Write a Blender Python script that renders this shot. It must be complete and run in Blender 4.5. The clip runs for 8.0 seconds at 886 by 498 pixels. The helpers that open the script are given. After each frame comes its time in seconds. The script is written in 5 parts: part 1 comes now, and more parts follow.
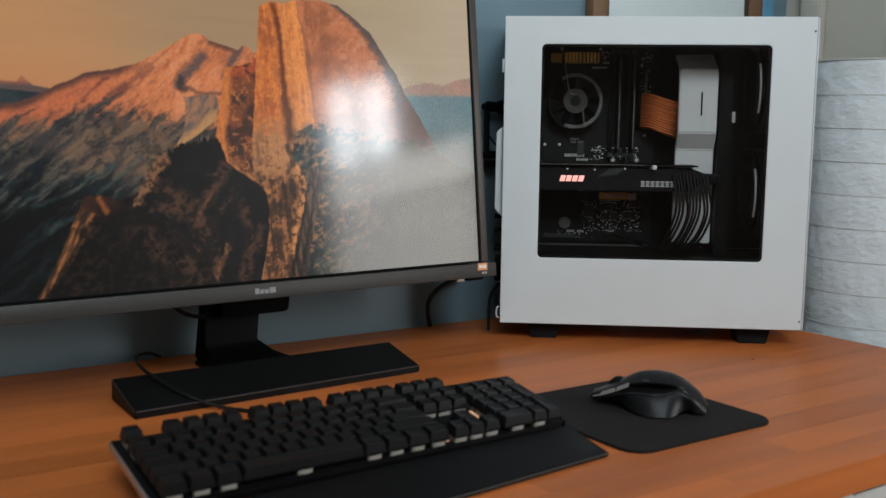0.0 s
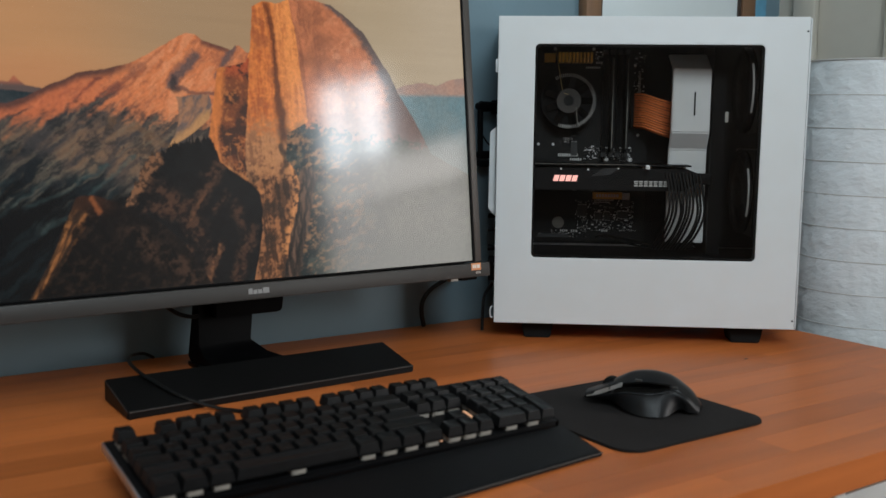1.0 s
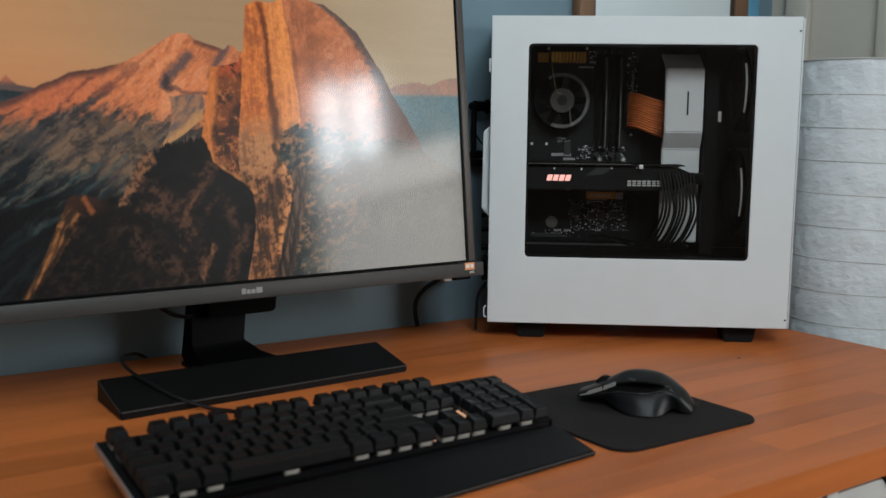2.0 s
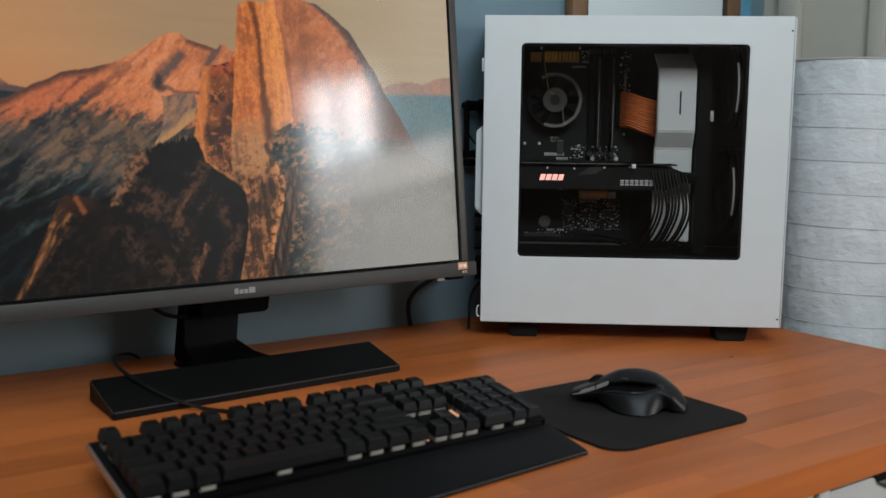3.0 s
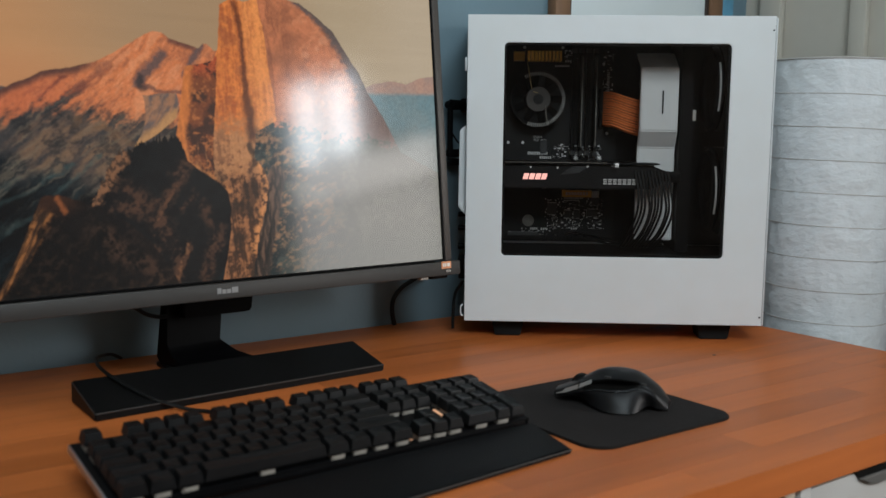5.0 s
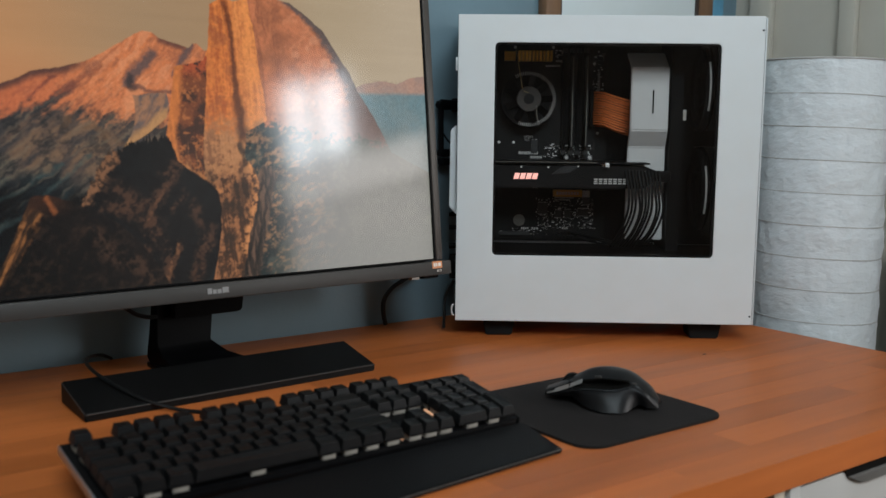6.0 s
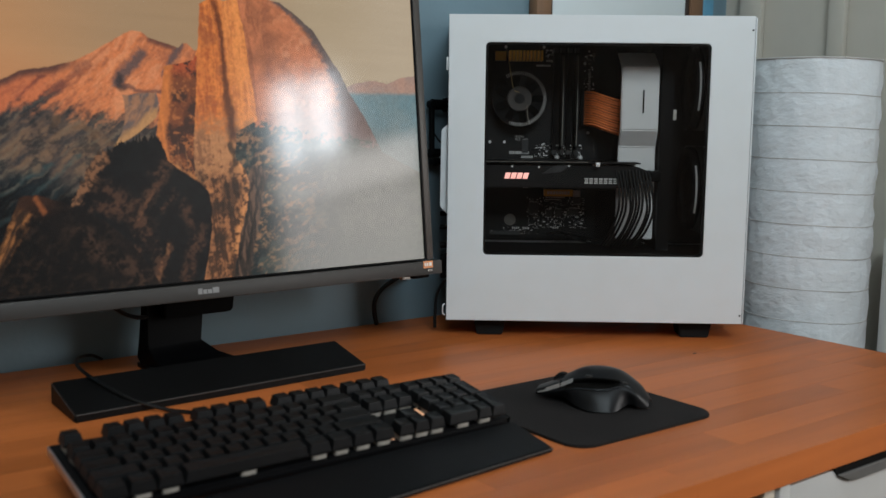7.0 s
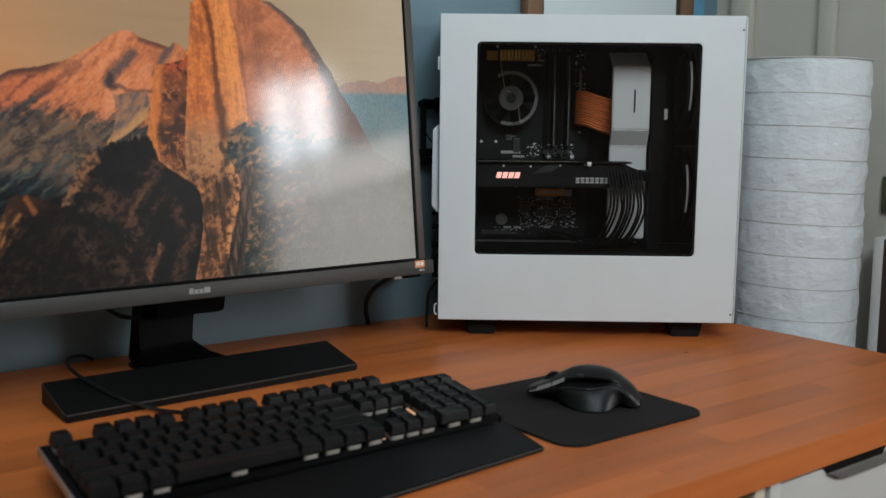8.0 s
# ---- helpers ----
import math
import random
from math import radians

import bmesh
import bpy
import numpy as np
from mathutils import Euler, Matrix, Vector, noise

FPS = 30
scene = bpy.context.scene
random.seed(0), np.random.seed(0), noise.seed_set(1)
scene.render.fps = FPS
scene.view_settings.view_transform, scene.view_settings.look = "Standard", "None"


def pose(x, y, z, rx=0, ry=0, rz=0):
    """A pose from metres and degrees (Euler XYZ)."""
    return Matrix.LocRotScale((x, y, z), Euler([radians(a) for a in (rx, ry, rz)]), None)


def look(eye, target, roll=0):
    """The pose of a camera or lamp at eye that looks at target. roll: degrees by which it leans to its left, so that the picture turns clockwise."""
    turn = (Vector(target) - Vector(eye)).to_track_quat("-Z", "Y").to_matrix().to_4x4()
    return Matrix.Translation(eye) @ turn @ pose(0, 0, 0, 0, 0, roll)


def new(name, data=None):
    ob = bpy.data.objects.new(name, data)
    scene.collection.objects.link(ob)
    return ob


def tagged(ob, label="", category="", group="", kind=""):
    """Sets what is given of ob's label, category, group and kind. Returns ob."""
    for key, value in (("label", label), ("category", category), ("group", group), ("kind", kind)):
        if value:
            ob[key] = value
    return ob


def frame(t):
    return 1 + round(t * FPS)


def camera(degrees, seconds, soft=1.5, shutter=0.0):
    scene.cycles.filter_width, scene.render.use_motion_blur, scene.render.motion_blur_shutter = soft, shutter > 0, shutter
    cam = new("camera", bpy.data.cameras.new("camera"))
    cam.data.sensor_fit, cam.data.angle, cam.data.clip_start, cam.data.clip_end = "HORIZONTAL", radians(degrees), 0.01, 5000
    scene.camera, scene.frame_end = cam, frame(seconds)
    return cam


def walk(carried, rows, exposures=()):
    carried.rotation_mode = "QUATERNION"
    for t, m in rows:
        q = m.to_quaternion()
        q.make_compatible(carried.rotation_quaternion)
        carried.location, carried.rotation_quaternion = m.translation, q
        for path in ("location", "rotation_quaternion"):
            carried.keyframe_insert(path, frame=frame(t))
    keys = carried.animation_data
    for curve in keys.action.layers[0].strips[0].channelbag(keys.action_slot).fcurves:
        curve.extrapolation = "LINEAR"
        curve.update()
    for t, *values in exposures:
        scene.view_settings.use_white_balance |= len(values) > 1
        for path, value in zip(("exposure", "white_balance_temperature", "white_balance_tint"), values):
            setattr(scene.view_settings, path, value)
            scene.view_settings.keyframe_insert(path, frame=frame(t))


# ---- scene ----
cam = camera(48.7, 8.0)
PATH = [
    (0, (-0.5668, -1.1992, 0.2911), (0.5338, 0.4523, 0.0449), 0.683),
    (0.5, (-0.5665, -1.1993, 0.2912), (0.5390, 0.4485, 0.0449), 0.676),
    (1, (-0.5663, -1.1994, 0.2912), (0.5442, 0.4449, 0.0448), 0.670),
    (1.5, (-0.5660, -1.1995, 0.2913), (0.5494, 0.4413, 0.0445), 0.664),
    (3, (-0.5652, -1.2001, 0.2916), (0.5663, 0.4298, 0.0433), 0.645),
    (3.5, (-0.5650, -1.2003, 0.2917), (0.5725, 0.4255, 0.0429), 0.638),
    (4, (-0.5647, -1.2006, 0.2918), (0.5790, 0.4208, 0.0426), 0.632),
    (4.5, (-0.5644, -1.2009, 0.2919), (0.5858, 0.4159, 0.0423), 0.625),
    (6, (-0.5636, -1.2020, 0.2923), (0.6072, 0.3998, 0.0416), 0.606),
    (6.5, (-0.5633, -1.2025, 0.2925), (0.6144, 0.3942, 0.0414), 0.600),
    (7, (-0.5630, -1.2029, 0.2926), (0.6215, 0.3887, 0.0411), 0.593),
    (7.5, (-0.5627, -1.2034, 0.2928), (0.6283, 0.3835, 0.0407), 0.587),
    (8, (-0.5624, -1.2039, 0.2930), (0.6346, 0.3787, 0.0401), 0.581),
]
cam.data.dof.use_dof, cam.data.dof.focus_distance, cam.data.dof.aperture_fstop = True, 1.33, 6.5
walk(cam, [(t, look(eye, target, roll)) for t, eye, target, roll in PATH])

# ---- light ----
world = bpy.data.worlds.new("daylight")
world.use_nodes = True
scene.world = world
wn = world.node_tree.nodes
sky = wn.new("ShaderNodeTexSky")
sky.sky_type = "NISHITA"
sky.sun_disc = False
sky.sun_elevation = radians(38)
sky.sun_rotation = radians(200)
wn["Background"].inputs["Strength"].default_value = 0.12
world.node_tree.links.new(sky.outputs["Color"], wn["Background"].inputs["Color"])

XR, YB, XL, FLOOR, TOP = 0.994, -2.05, -2.1, -0.74, 2.06
# the unseen window in the wall at x = XR, its panes set to match the glare on the screen: two bright upper sashes over
# a wide one, and a dimmer lower one
SASHES = ((-1.80, -1.66, 0.50, 0.765), (-1.61, -1.47, 0.50, 0.735), (-1.85, -1.12, 0.375, 0.492), (-1.85, -1.12, 0.06, 0.367))
WIN = (-1.90, -1.07, 0.0, 0.82)


def window_lamp(name, y0, y1, z0, z1, watts, colour):
    lamp = new(name, bpy.data.lights.new(name, "AREA"))
    lamp.data.shape, lamp.data.size, lamp.data.size_y = "RECTANGLE", y1 - y0, z1 - z0
    lamp.data.energy, lamp.data.color = watts, colour
    lamp.matrix_world = look((XR + 0.004, (y0 + y1) / 2, (z0 + z1) / 2), (XL, (y0 + y1) / 2, (z0 + z1) / 2))
    return lamp


UPPER, MIDDLE, LOWER = 92.0, 30.0, 20.0   # watts to the square metre of glass
for a, b, c, d in SASHES:
    window_lamp("window_light", a + 0.002, b - 0.002, c + 0.002, d - 0.002, (UPPER if c > 0.495 else MIDDLE if c > 0.37 else LOWER) * (b - a) * (d - c), (0.92, 0.965, 1.0) if c > 0.495 else (1.0, 0.95, 0.92))


# an unseen second window added in the wall behind the camera, as fill for the case
SOUTH = (-1.30, -0.10, 1.16, 2.00)
fill_lamp = new("window_light", bpy.data.lights.new("window_light", "AREA"))
fill_lamp.data.shape, fill_lamp.data.size, fill_lamp.data.size_y = "RECTANGLE", 1.15, 0.79
fill_lamp.data.energy, fill_lamp.data.color = 37.0, (0.78, 0.92, 1.0)
fill_lamp.matrix_world = look((-0.70, YB - 0.004, 1.58), (-0.70, 0, 1.58))


# ---- materials ----
def srgb(r, g, b):
    return tuple((c / 255 / 12.92) if c <= 10 else ((c / 255 + 0.055) / 1.055) ** 2.4 for c in (r, g, b))


def material(name, colour, rough=0.5, metal=0.0, vary=0.12, scale=30.0, bump=0.0, bump_scale=200.0, stretch=(1, 1, 1), spec=0.5, by_object=0.0, coat=0.0):
    m = bpy.data.materials.new(name)
    m.use_nodes = True
    t, n, l = m.node_tree, m.node_tree.nodes, m.node_tree.links
    p = n["Principled BSDF"]
    p.inputs["Roughness"].default_value, p.inputs["Metallic"].default_value = rough, metal
    p.inputs["Specular IOR Level"].default_value = spec
    p.inputs["Coat Weight"].default_value = coat
    co = n.new("ShaderNodeTexCoord")
    mp = n.new("ShaderNodeMapping")
    mp.inputs["Scale"].default_value = stretch
    l.new(co.outputs["Object"], mp.inputs["Vector"])
    src = mp.outputs["Vector"]
    if by_object:
        oi = n.new("ShaderNodeObjectInfo")
        shift = n.new("ShaderNodeVectorMath")
        shift.operation = "MULTIPLY_ADD"
        l.new(oi.outputs["Random"], shift.inputs[0])
        shift.inputs[1].default_value = (37, 51, 13)
        l.new(src, shift.inputs[2])
        src = shift.outputs[0]
    total = None
    for k, sc in ((0.6, scale * 0.13), (0.4, scale)):
        no = n.new("ShaderNodeTexNoise")
        no.inputs["Scale"].default_value, no.inputs["Detail"].default_value = sc, 5
        l.new(src, no.inputs["Vector"])
        mu = n.new("ShaderNodeMath")
        mu.operation = "MULTIPLY_ADD"
        mu.inputs[1].default_value = k
        l.new(no.outputs["Fac"], mu.inputs[0])
        if total is None:
            mu.inputs[2].default_value = 0.0
        else:
            l.new(total, mu.inputs[2])
        total = mu.outputs[0]
    if by_object:
        mu = n.new("ShaderNodeMath")
        mu.operation = "MULTIPLY_ADD"
        mu.inputs[1].default_value = by_object
        l.new(oi.outputs["Random"], mu.inputs[0])
        l.new(total, mu.inputs[2])
        su = n.new("ShaderNodeMath")
        su.operation = "SUBTRACT"
        su.inputs[1].default_value = by_object / 2
        l.new(mu.outputs[0], su.inputs[0])
        total = su.outputs[0]
    ramp = n.new("ShaderNodeValToRGB")
    lo, hi = max(0.0, 1 - 1.6 * vary), 1 + 1.6 * vary
    ramp.color_ramp.elements[0].position, ramp.color_ramp.elements[1].position = 0.28, 0.72
    ramp.color_ramp.elements[0].color = (colour[0] * lo, colour[1] * lo * 0.98, colour[2] * lo * 0.95, 1)
    ramp.color_ramp.elements[1].color = (min(1, colour[0] * hi), min(1, colour[1] * hi), min(1, colour[2] * hi), 1)
    l.new(total, ramp.inputs["Fac"])
    l.new(ramp.outputs["Color"], p.inputs["Base Color"])
    rr = n.new("ShaderNodeMapRange")
    rr.inputs["To Min"].default_value, rr.inputs["To Max"].default_value = max(0.02, rough - 0.07), min(1, rough + 0.07)
    l.new(total, rr.inputs["Value"])
    l.new(rr.outputs["Result"], p.inputs["Roughness"])
    if bump:
        nb = n.new("ShaderNodeTexNoise")
        nb.inputs["Scale"].default_value, nb.inputs["Detail"].default_value = bump_scale, 4
        l.new(src, nb.inputs["Vector"])
        bu = n.new("ShaderNodeBump")
        bu.inputs["Strength"].default_value, bu.inputs["Distance"].default_value = bump, 0.002
        l.new(nb.outputs["Fac"], bu.inputs["Height"])
        l.new(bu.outputs["Normal"], p.inputs["Normal"])
    return m


def glowing(name, colour, strength):
    m = bpy.data.materials.new(name)
    m.use_nodes = True
    p = m.node_tree.nodes["Principled BSDF"]
    p.inputs["Base Color"].default_value = (*colour, 1)
    p.inputs["Emission Color"].default_value = (*colour, 1)
    p.inputs["Emission Strength"].default_value = strength
    return m


def pane_material(name, tint, gloss_rough=0.03, ior=1.28):
    m = bpy.data.materials.new(name)
    m.use_nodes = True
    n, l = m.node_tree.nodes, m.node_tree.links
    n.remove(n["Principled BSDF"])
    tr, gl, mix, fr = n.new("ShaderNodeBsdfTransparent"), n.new("ShaderNodeBsdfGlossy"), n.new("ShaderNodeMixShader"), n.new("ShaderNodeFresnel")
    tr.inputs["Color"].default_value = (*tint, 1)
    gl.inputs["Roughness"].default_value = gloss_rough
    fr.inputs["IOR"].default_value = ior
    l.new(fr.outputs[0], mix.inputs[0])
    l.new(tr.outputs[0], mix.inputs[1])
    l.new(gl.outputs[0], mix.inputs[2])
    l.new(mix.outputs[0], n["Material Output"].inputs["Surface"])
    return m


WOOD = material("oiled_beech", (0.415, 0.115, 0.029), 0.38, spec=0.17, vary=0.22, scale=46, bump=0.05, bump_scale=300, stretch=(0.10, 1, 1), by_object=0.065)
WOOD_GAP = material("dark_wood_joint", (0.16, 0.05, 0.016), 0.6, scale=40)
BLUE_WALL = material("blue_grey_wall_paint", (0.155, 0.235, 0.28), 0.65, vary=0.05, scale=14, bump=0.12, bump_scale=160)
CREAM = material("cream_paint", (0.54, 0.505, 0.44), 0.5, vary=0.06, scale=12, bump=0.08, bump_scale=90)
WHITE_WALL = material("white_wall_paint", (0.80, 0.80, 0.78), 0.7, vary=0.04, scale=9, bump=0.1, bump_scale=150)
WARM_WALL = material("warm_brown_wall_paint", (0.42, 0.34, 0.27), 0.7, vary=0.08, scale=9, bump=0.1, bump_scale=150)
TAUPE_WALL = material("taupe_wall_paint", (0.16, 0.135, 0.115), 0.7, vary=0.08, scale=9, bump=0.1, bump_scale=150)
FLOOR_WOOD = material("floor_boards", (0.24, 0.14, 0.08), 0.45, vary=0.2, scale=20, stretch=(0.1, 1, 1))
CASE_WHITE = material("white_powder_coat", (0.630, 0.672, 0.692), 0.42, vary=0.02, scale=25, bump=0.03, bump_scale=900)
CASE_DARK = material("black_inner_steel", (0.003, 0.003, 0.0033), 0.5, spec=0.12, vary=0.2, scale=60)
BLACK = material("black_plastic", (0.0036, 0.0036, 0.004), 0.5, spec=0.08, vary=0.2, scale=80, bump=0.04, bump_scale=700)
BLACK_SATIN = material("satin_black_metal", (0.0022, 0.0022, 0.0025), 0.4, spec=0.06, vary=0.2, scale=50)
MOUSE_SKIN = material("satin_mouse_skin", (0.007, 0.007, 0.0075), 0.36, spec=0.2, vary=0.2, scale=60)
BLACK_GLOSS = material("black_gloss_plastic", (0.010, 0.010, 0.011), 0.18, vary=0.2, scale=50)
KEYCAP = material("matte_black_keycap", (0.0048, 0.0049, 0.0052), 0.42, spec=0.16, vary=0.22, scale=120, bump=0.06, bump_scale=900, by_object=0.12)
SWITCH = material("milky_switch_housing", (0.30, 0.275, 0.24), 0.35, vary=0.15, scale=200)
ALU = material("brushed_aluminium", (0.50, 0.53, 0.56), 0.3, metal=0.9, vary=0.08, scale=60, stretch=(0.05, 1, 1))
CHIN = material("grey_brushed_bezel", (0.047, 0.0445, 0.042), 0.5, metal=0.2, spec=0.3, vary=0.10, scale=90, stretch=(0.03, 1, 1))
BEZEL_SIDE = material("grey_brown_side_frame", (0.062, 0.055, 0.05), 0.45, metal=0.3, vary=0.1, scale=60)
STRIP_GREY = material("grey_strip_metal", (0.28, 0.27, 0.26), 0.35, metal=0.4, vary=0.1, scale=60)
BASE = material("dark_grey_stand_metal", (0.0062, 0.006, 0.006), 0.45, spec=0.12, metal=0.0, vary=0.15, scale=80, bump=0.02, bump_scale=900)
BASE_EDGE = material("bare_stand_edge", (0.075, 0.072, 0.07), 0.4, metal=0.5, vary=0.1, scale=60)
FABRIC = material("black_cloth_pad", (0.0128, 0.0106, 0.0102), 0.9, spec=0.2, vary=0.2, scale=160, bump=0.25, bump_scale=1500)
RUBBER = material("black_rubber", (0.007, 0.007, 0.007), 0.7, spec=0.15, vary=0.2, scale=90)
PCB = material("black_circuit_board", (0.0065, 0.0066, 0.007), 0.45, spec=0.2, vary=0.3, scale=140, bump=0.1, bump_scale=500)
FAN_WIRE = material("dull_yellow_wire", (0.34, 0.25, 0.10), 0.5, vary=0.2, scale=90)
HUB_BROWN = material("brown_grey_hub", (0.035, 0.029, 0.024), 0.5, vary=0.2, scale=90)
CHIP = material("chip_plastic", (0.030, 0.031, 0.032), 0.4, vary=0.2, scale=150)
SOLDER = material("bright_solder", (0.85, 0.86, 0.85), 0.4, metal=0.1, vary=0.25, scale=300)
SILK = material("white_silkscreen_print", (0.88, 0.88, 0.86), 0.6, vary=0.15, scale=300)
STICK_EDGE = material("dull_board_edge", (0.16, 0.15, 0.13), 0.5, vary=0.3, scale=120)
ORANGE = material("orange_anodised_fin", (0.95, 0.46, 0.07), 0.4, metal=0.1, vary=0.15, scale=120)
COPPER = material("orange_sleeved_cable", (0.80, 0.20, 0.05), 0.6, vary=0.2, scale=260, bump=0.3, bump_scale=2200)
CABLE_BLACK = material("black_cable", (0.006, 0.006, 0.006), 0.4, spec=0.25, vary=0.2, scale=90)
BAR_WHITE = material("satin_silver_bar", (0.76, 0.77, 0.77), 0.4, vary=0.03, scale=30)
GREY_PLASTIC = material("grey_shroud_plastic", (0.0055, 0.0055, 0.006), 0.4, spec=0.25, vary=0.15, scale=60)
FAN_GLOSS = material("glossy_fan_plastic", (0.004, 0.004, 0.0044), 0.22, spec=0.25, vary=0.2, scale=60)
PAPER = material("rice_paper", (0.67, 0.715, 0.745), 0.8, vary=0.05, scale=26, bump=1.0, bump_scale=85, stretch=(1, 1, 1.6))
WIRE_LINE = material("paper_covered_wire", (0.44, 0.43, 0.42), 0.8, vary=0.1, scale=80)
FRAME_WOOD = material("brown_frame_wood", (0.20, 0.105, 0.055), 0.5, vary=0.2, scale=60, stretch=(1, 1, 0.1))
MAT_BOARD = material("pale_blue_white_board", (0.66, 0.72, 0.74), 0.5, vary=0.03, scale=10)
POSTER_BLUE = material("blue_poster", (0.12, 0.34, 0.50), 0.5, vary=0.35, scale=30)
DRAWER_PAINT = material("grey_white_drawer_paint", (0.43, 0.42, 0.405), 0.45, vary=0.03, scale=20)
LACQUER = material("white_lacquer", (0.66, 0.655, 0.64), 0.4, vary=0.03, scale=20)
SIDE_BEIGE = material("beige_side_board", (0.50, 0.43, 0.34), 0.6, vary=0.08, scale=20)
GREY_METAL = material("grey_handle_metal", (0.20, 0.195, 0.19), 0.4, metal=0.6, vary=0.1, scale=60)
# near-black that puts the shade of slots, a seam and the thumb hollow into colour
DARK_SLOT = material("painted_recess_shade", (0.004, 0.0035, 0.003), 0.8, spec=0.08, scale=60)
DARK_BROWN = material("dark_brown_wood", (0.045, 0.025, 0.018), 0.5, vary=0.3, scale=40, stretch=(1, 1, 0.1))
STICKER = material("orange_sticker", (0.62, 0.23, 0.08), 0.4, vary=0.1, scale=200)
PALE_PRINT = material("pale_print", (0.72, 0.68, 0.62), 0.5, vary=0.05, scale=200)
LOGO_GREY = material("pale_grey_print", (0.21, 0.21, 0.21), 0.4, vary=0.05, scale=200)
PHOTO = material("dark_green_photo", (0.07, 0.075, 0.04), 0.4, vary=0.5, scale=60)
RED_GLOW = glowing("lit_red_white_badge", (1.0, 0.50, 0.44), 0.85)
BADGE_GREY = material("grey_badge_print", (0.55, 0.55, 0.53), 0.5, vary=0.06, scale=200)
TINT = pane_material("smoked_acrylic", (0.94, 0.93, 0.92), 0.04, 1.50)
CLEAR = pane_material("clear_glass", (0.95, 0.97, 0.97))


# ---- mesh helpers ----
def add_box(bm, x0, x1, y0, y1, z0, z1, bevel=0.0, seg=2):
    r = bmesh.ops.create_cube(bm, size=1.0, matrix=Matrix.Translation(((x0 + x1) / 2, (y0 + y1) / 2, (z0 + z1) / 2)) @ Matrix.Diagonal((x1 - x0, y1 - y0, z1 - z0, 1)))
    if bevel:
        edges = list({e for v in r["verts"] for e in v.link_edges})
        bmesh.ops.bevel(bm, geom=edges, offset=bevel, segments=seg, affect="EDGES", profile=0.5)


def box(x0, x1, y0, y1, z0, z1, bevel=0.0, seg=2):
    bm = bmesh.new()
    add_box(bm, x0, x1, y0, y1, z0, z1, bevel, seg)
    return bm


def add_cyl(bm, r0, r1, h, m, segs=32):
    bmesh.ops.create_cone(bm, cap_ends=True, segments=segs, radius1=r0, radius2=r1, depth=h, matrix=m)


def cyl(r0, r1, h, m, segs=32):
    bm = bmesh.new()
    add_cyl(bm, r0, r1, h, m, segs)
    return bm


def prism(outline, y0, y1, bevel=0.0):
    """An outline in x and z, carried from y0 to y1."""
    bm = bmesh.new()
    front = [bm.verts.new((x, y0, z)) for x, z in outline]
    rear = [bm.verts.new((x, y1, z)) for x, z in outline]
    bm.faces.new(front)
    bm.faces.new(rear[::-1])
    k = len(outline)
    for i in range(k):
        bm.faces.new((front[i], rear[i], rear[(i + 1) % k], front[(i + 1) % k]))
    bmesh.ops.recalc_face_normals(bm, faces=bm.faces[:])
    if bevel:
        bmesh.ops.bevel(bm, geom=bm.edges[:], offset=bevel, segments=2, affect="EDGES")
    return bm


def rounded(x0, x1, z0, z1, r, k=5):
    pts = []
    for cx, cz, a in ((x1 - r, z1 - r, 0), (x0 + r, z1 - r, 90), (x0 + r, z0 + r, 180), (x1 - r, z0 + r, 270)):
        for i in range(k + 1):
            b = radians(a + 90 * i / k)
            pts.append((cx + r * math.cos(b), cz + r * math.sin(b)))
    return pts


def ring_panel(x0, x1, z0, z1, hx0, hx1, hz0, hz1, r, y0, y1, k=5):
    """A flat panel between y0 and y1 with a rounded opening through it."""
    bm = bmesh.new()
    hole = rounded(hx0, hx1, hz0, hz1, r, k)
    corners = [(x1, z1), (x0, z1), (x0, z0), (x1, z0)]
    layers = []
    for y in (y0, y1):
        layers.append(([bm.verts.new((x, y, z)) for x, z in hole], [bm.verts.new((x, y, z)) for x, z in corners]))
    for (h, c), flip in zip(layers, (False, True)):
        for q in range(4):
            for i in range(k):
                f = (c[q], h[q * (k + 1) + i], h[q * (k + 1) + i + 1])
                bm.faces.new(f[::-1] if flip else f)
            f = (c[q], h[q * (k + 1) + k], h[((q + 1) % 4) * (k + 1)], c[(q + 1) % 4])
            bm.faces.new(f[::-1] if flip else f)
    (h0, c0), (h1, c1) = layers
    for a, b in ((h0, h1), (c0, c1)):
        for i in range(len(a)):
            bm.faces.new((a[i], a[(i + 1) % len(a)], b[(i + 1) % len(a)], b[i]))
    bmesh.ops.recalc_face_normals(bm, faces=bm.faces[:])
    outer = [e for e in bm.edges if all(v in c0 for v in e.verts) or all(v in h0 for v in e.verts)]
    bmesh.ops.bevel(bm, geom=outer, offset=0.0007, segments=2, affect="EDGES")
    return bm


def smooth_path(points, steps=8):
    p = [Vector(q) for q in points]
    p = [2 * p[0] - p[1]] + p + [2 * p[-1] - p[-2]]
    out = []
    for i in range(1, len(p) - 2):
        for s in range(steps):
            t = s / steps
            out.append(0.5 * ((2 * p[i]) + (p[i + 1] - p[i - 1]) * t + (2 * p[i - 1] - 5 * p[i] + 4 * p[i + 1] - p[i + 2]) * t * t + (3 * p[i] - p[i - 1] - 3 * p[i + 1] + p[i + 2]) * t ** 3))
    return out + [p[-2]]


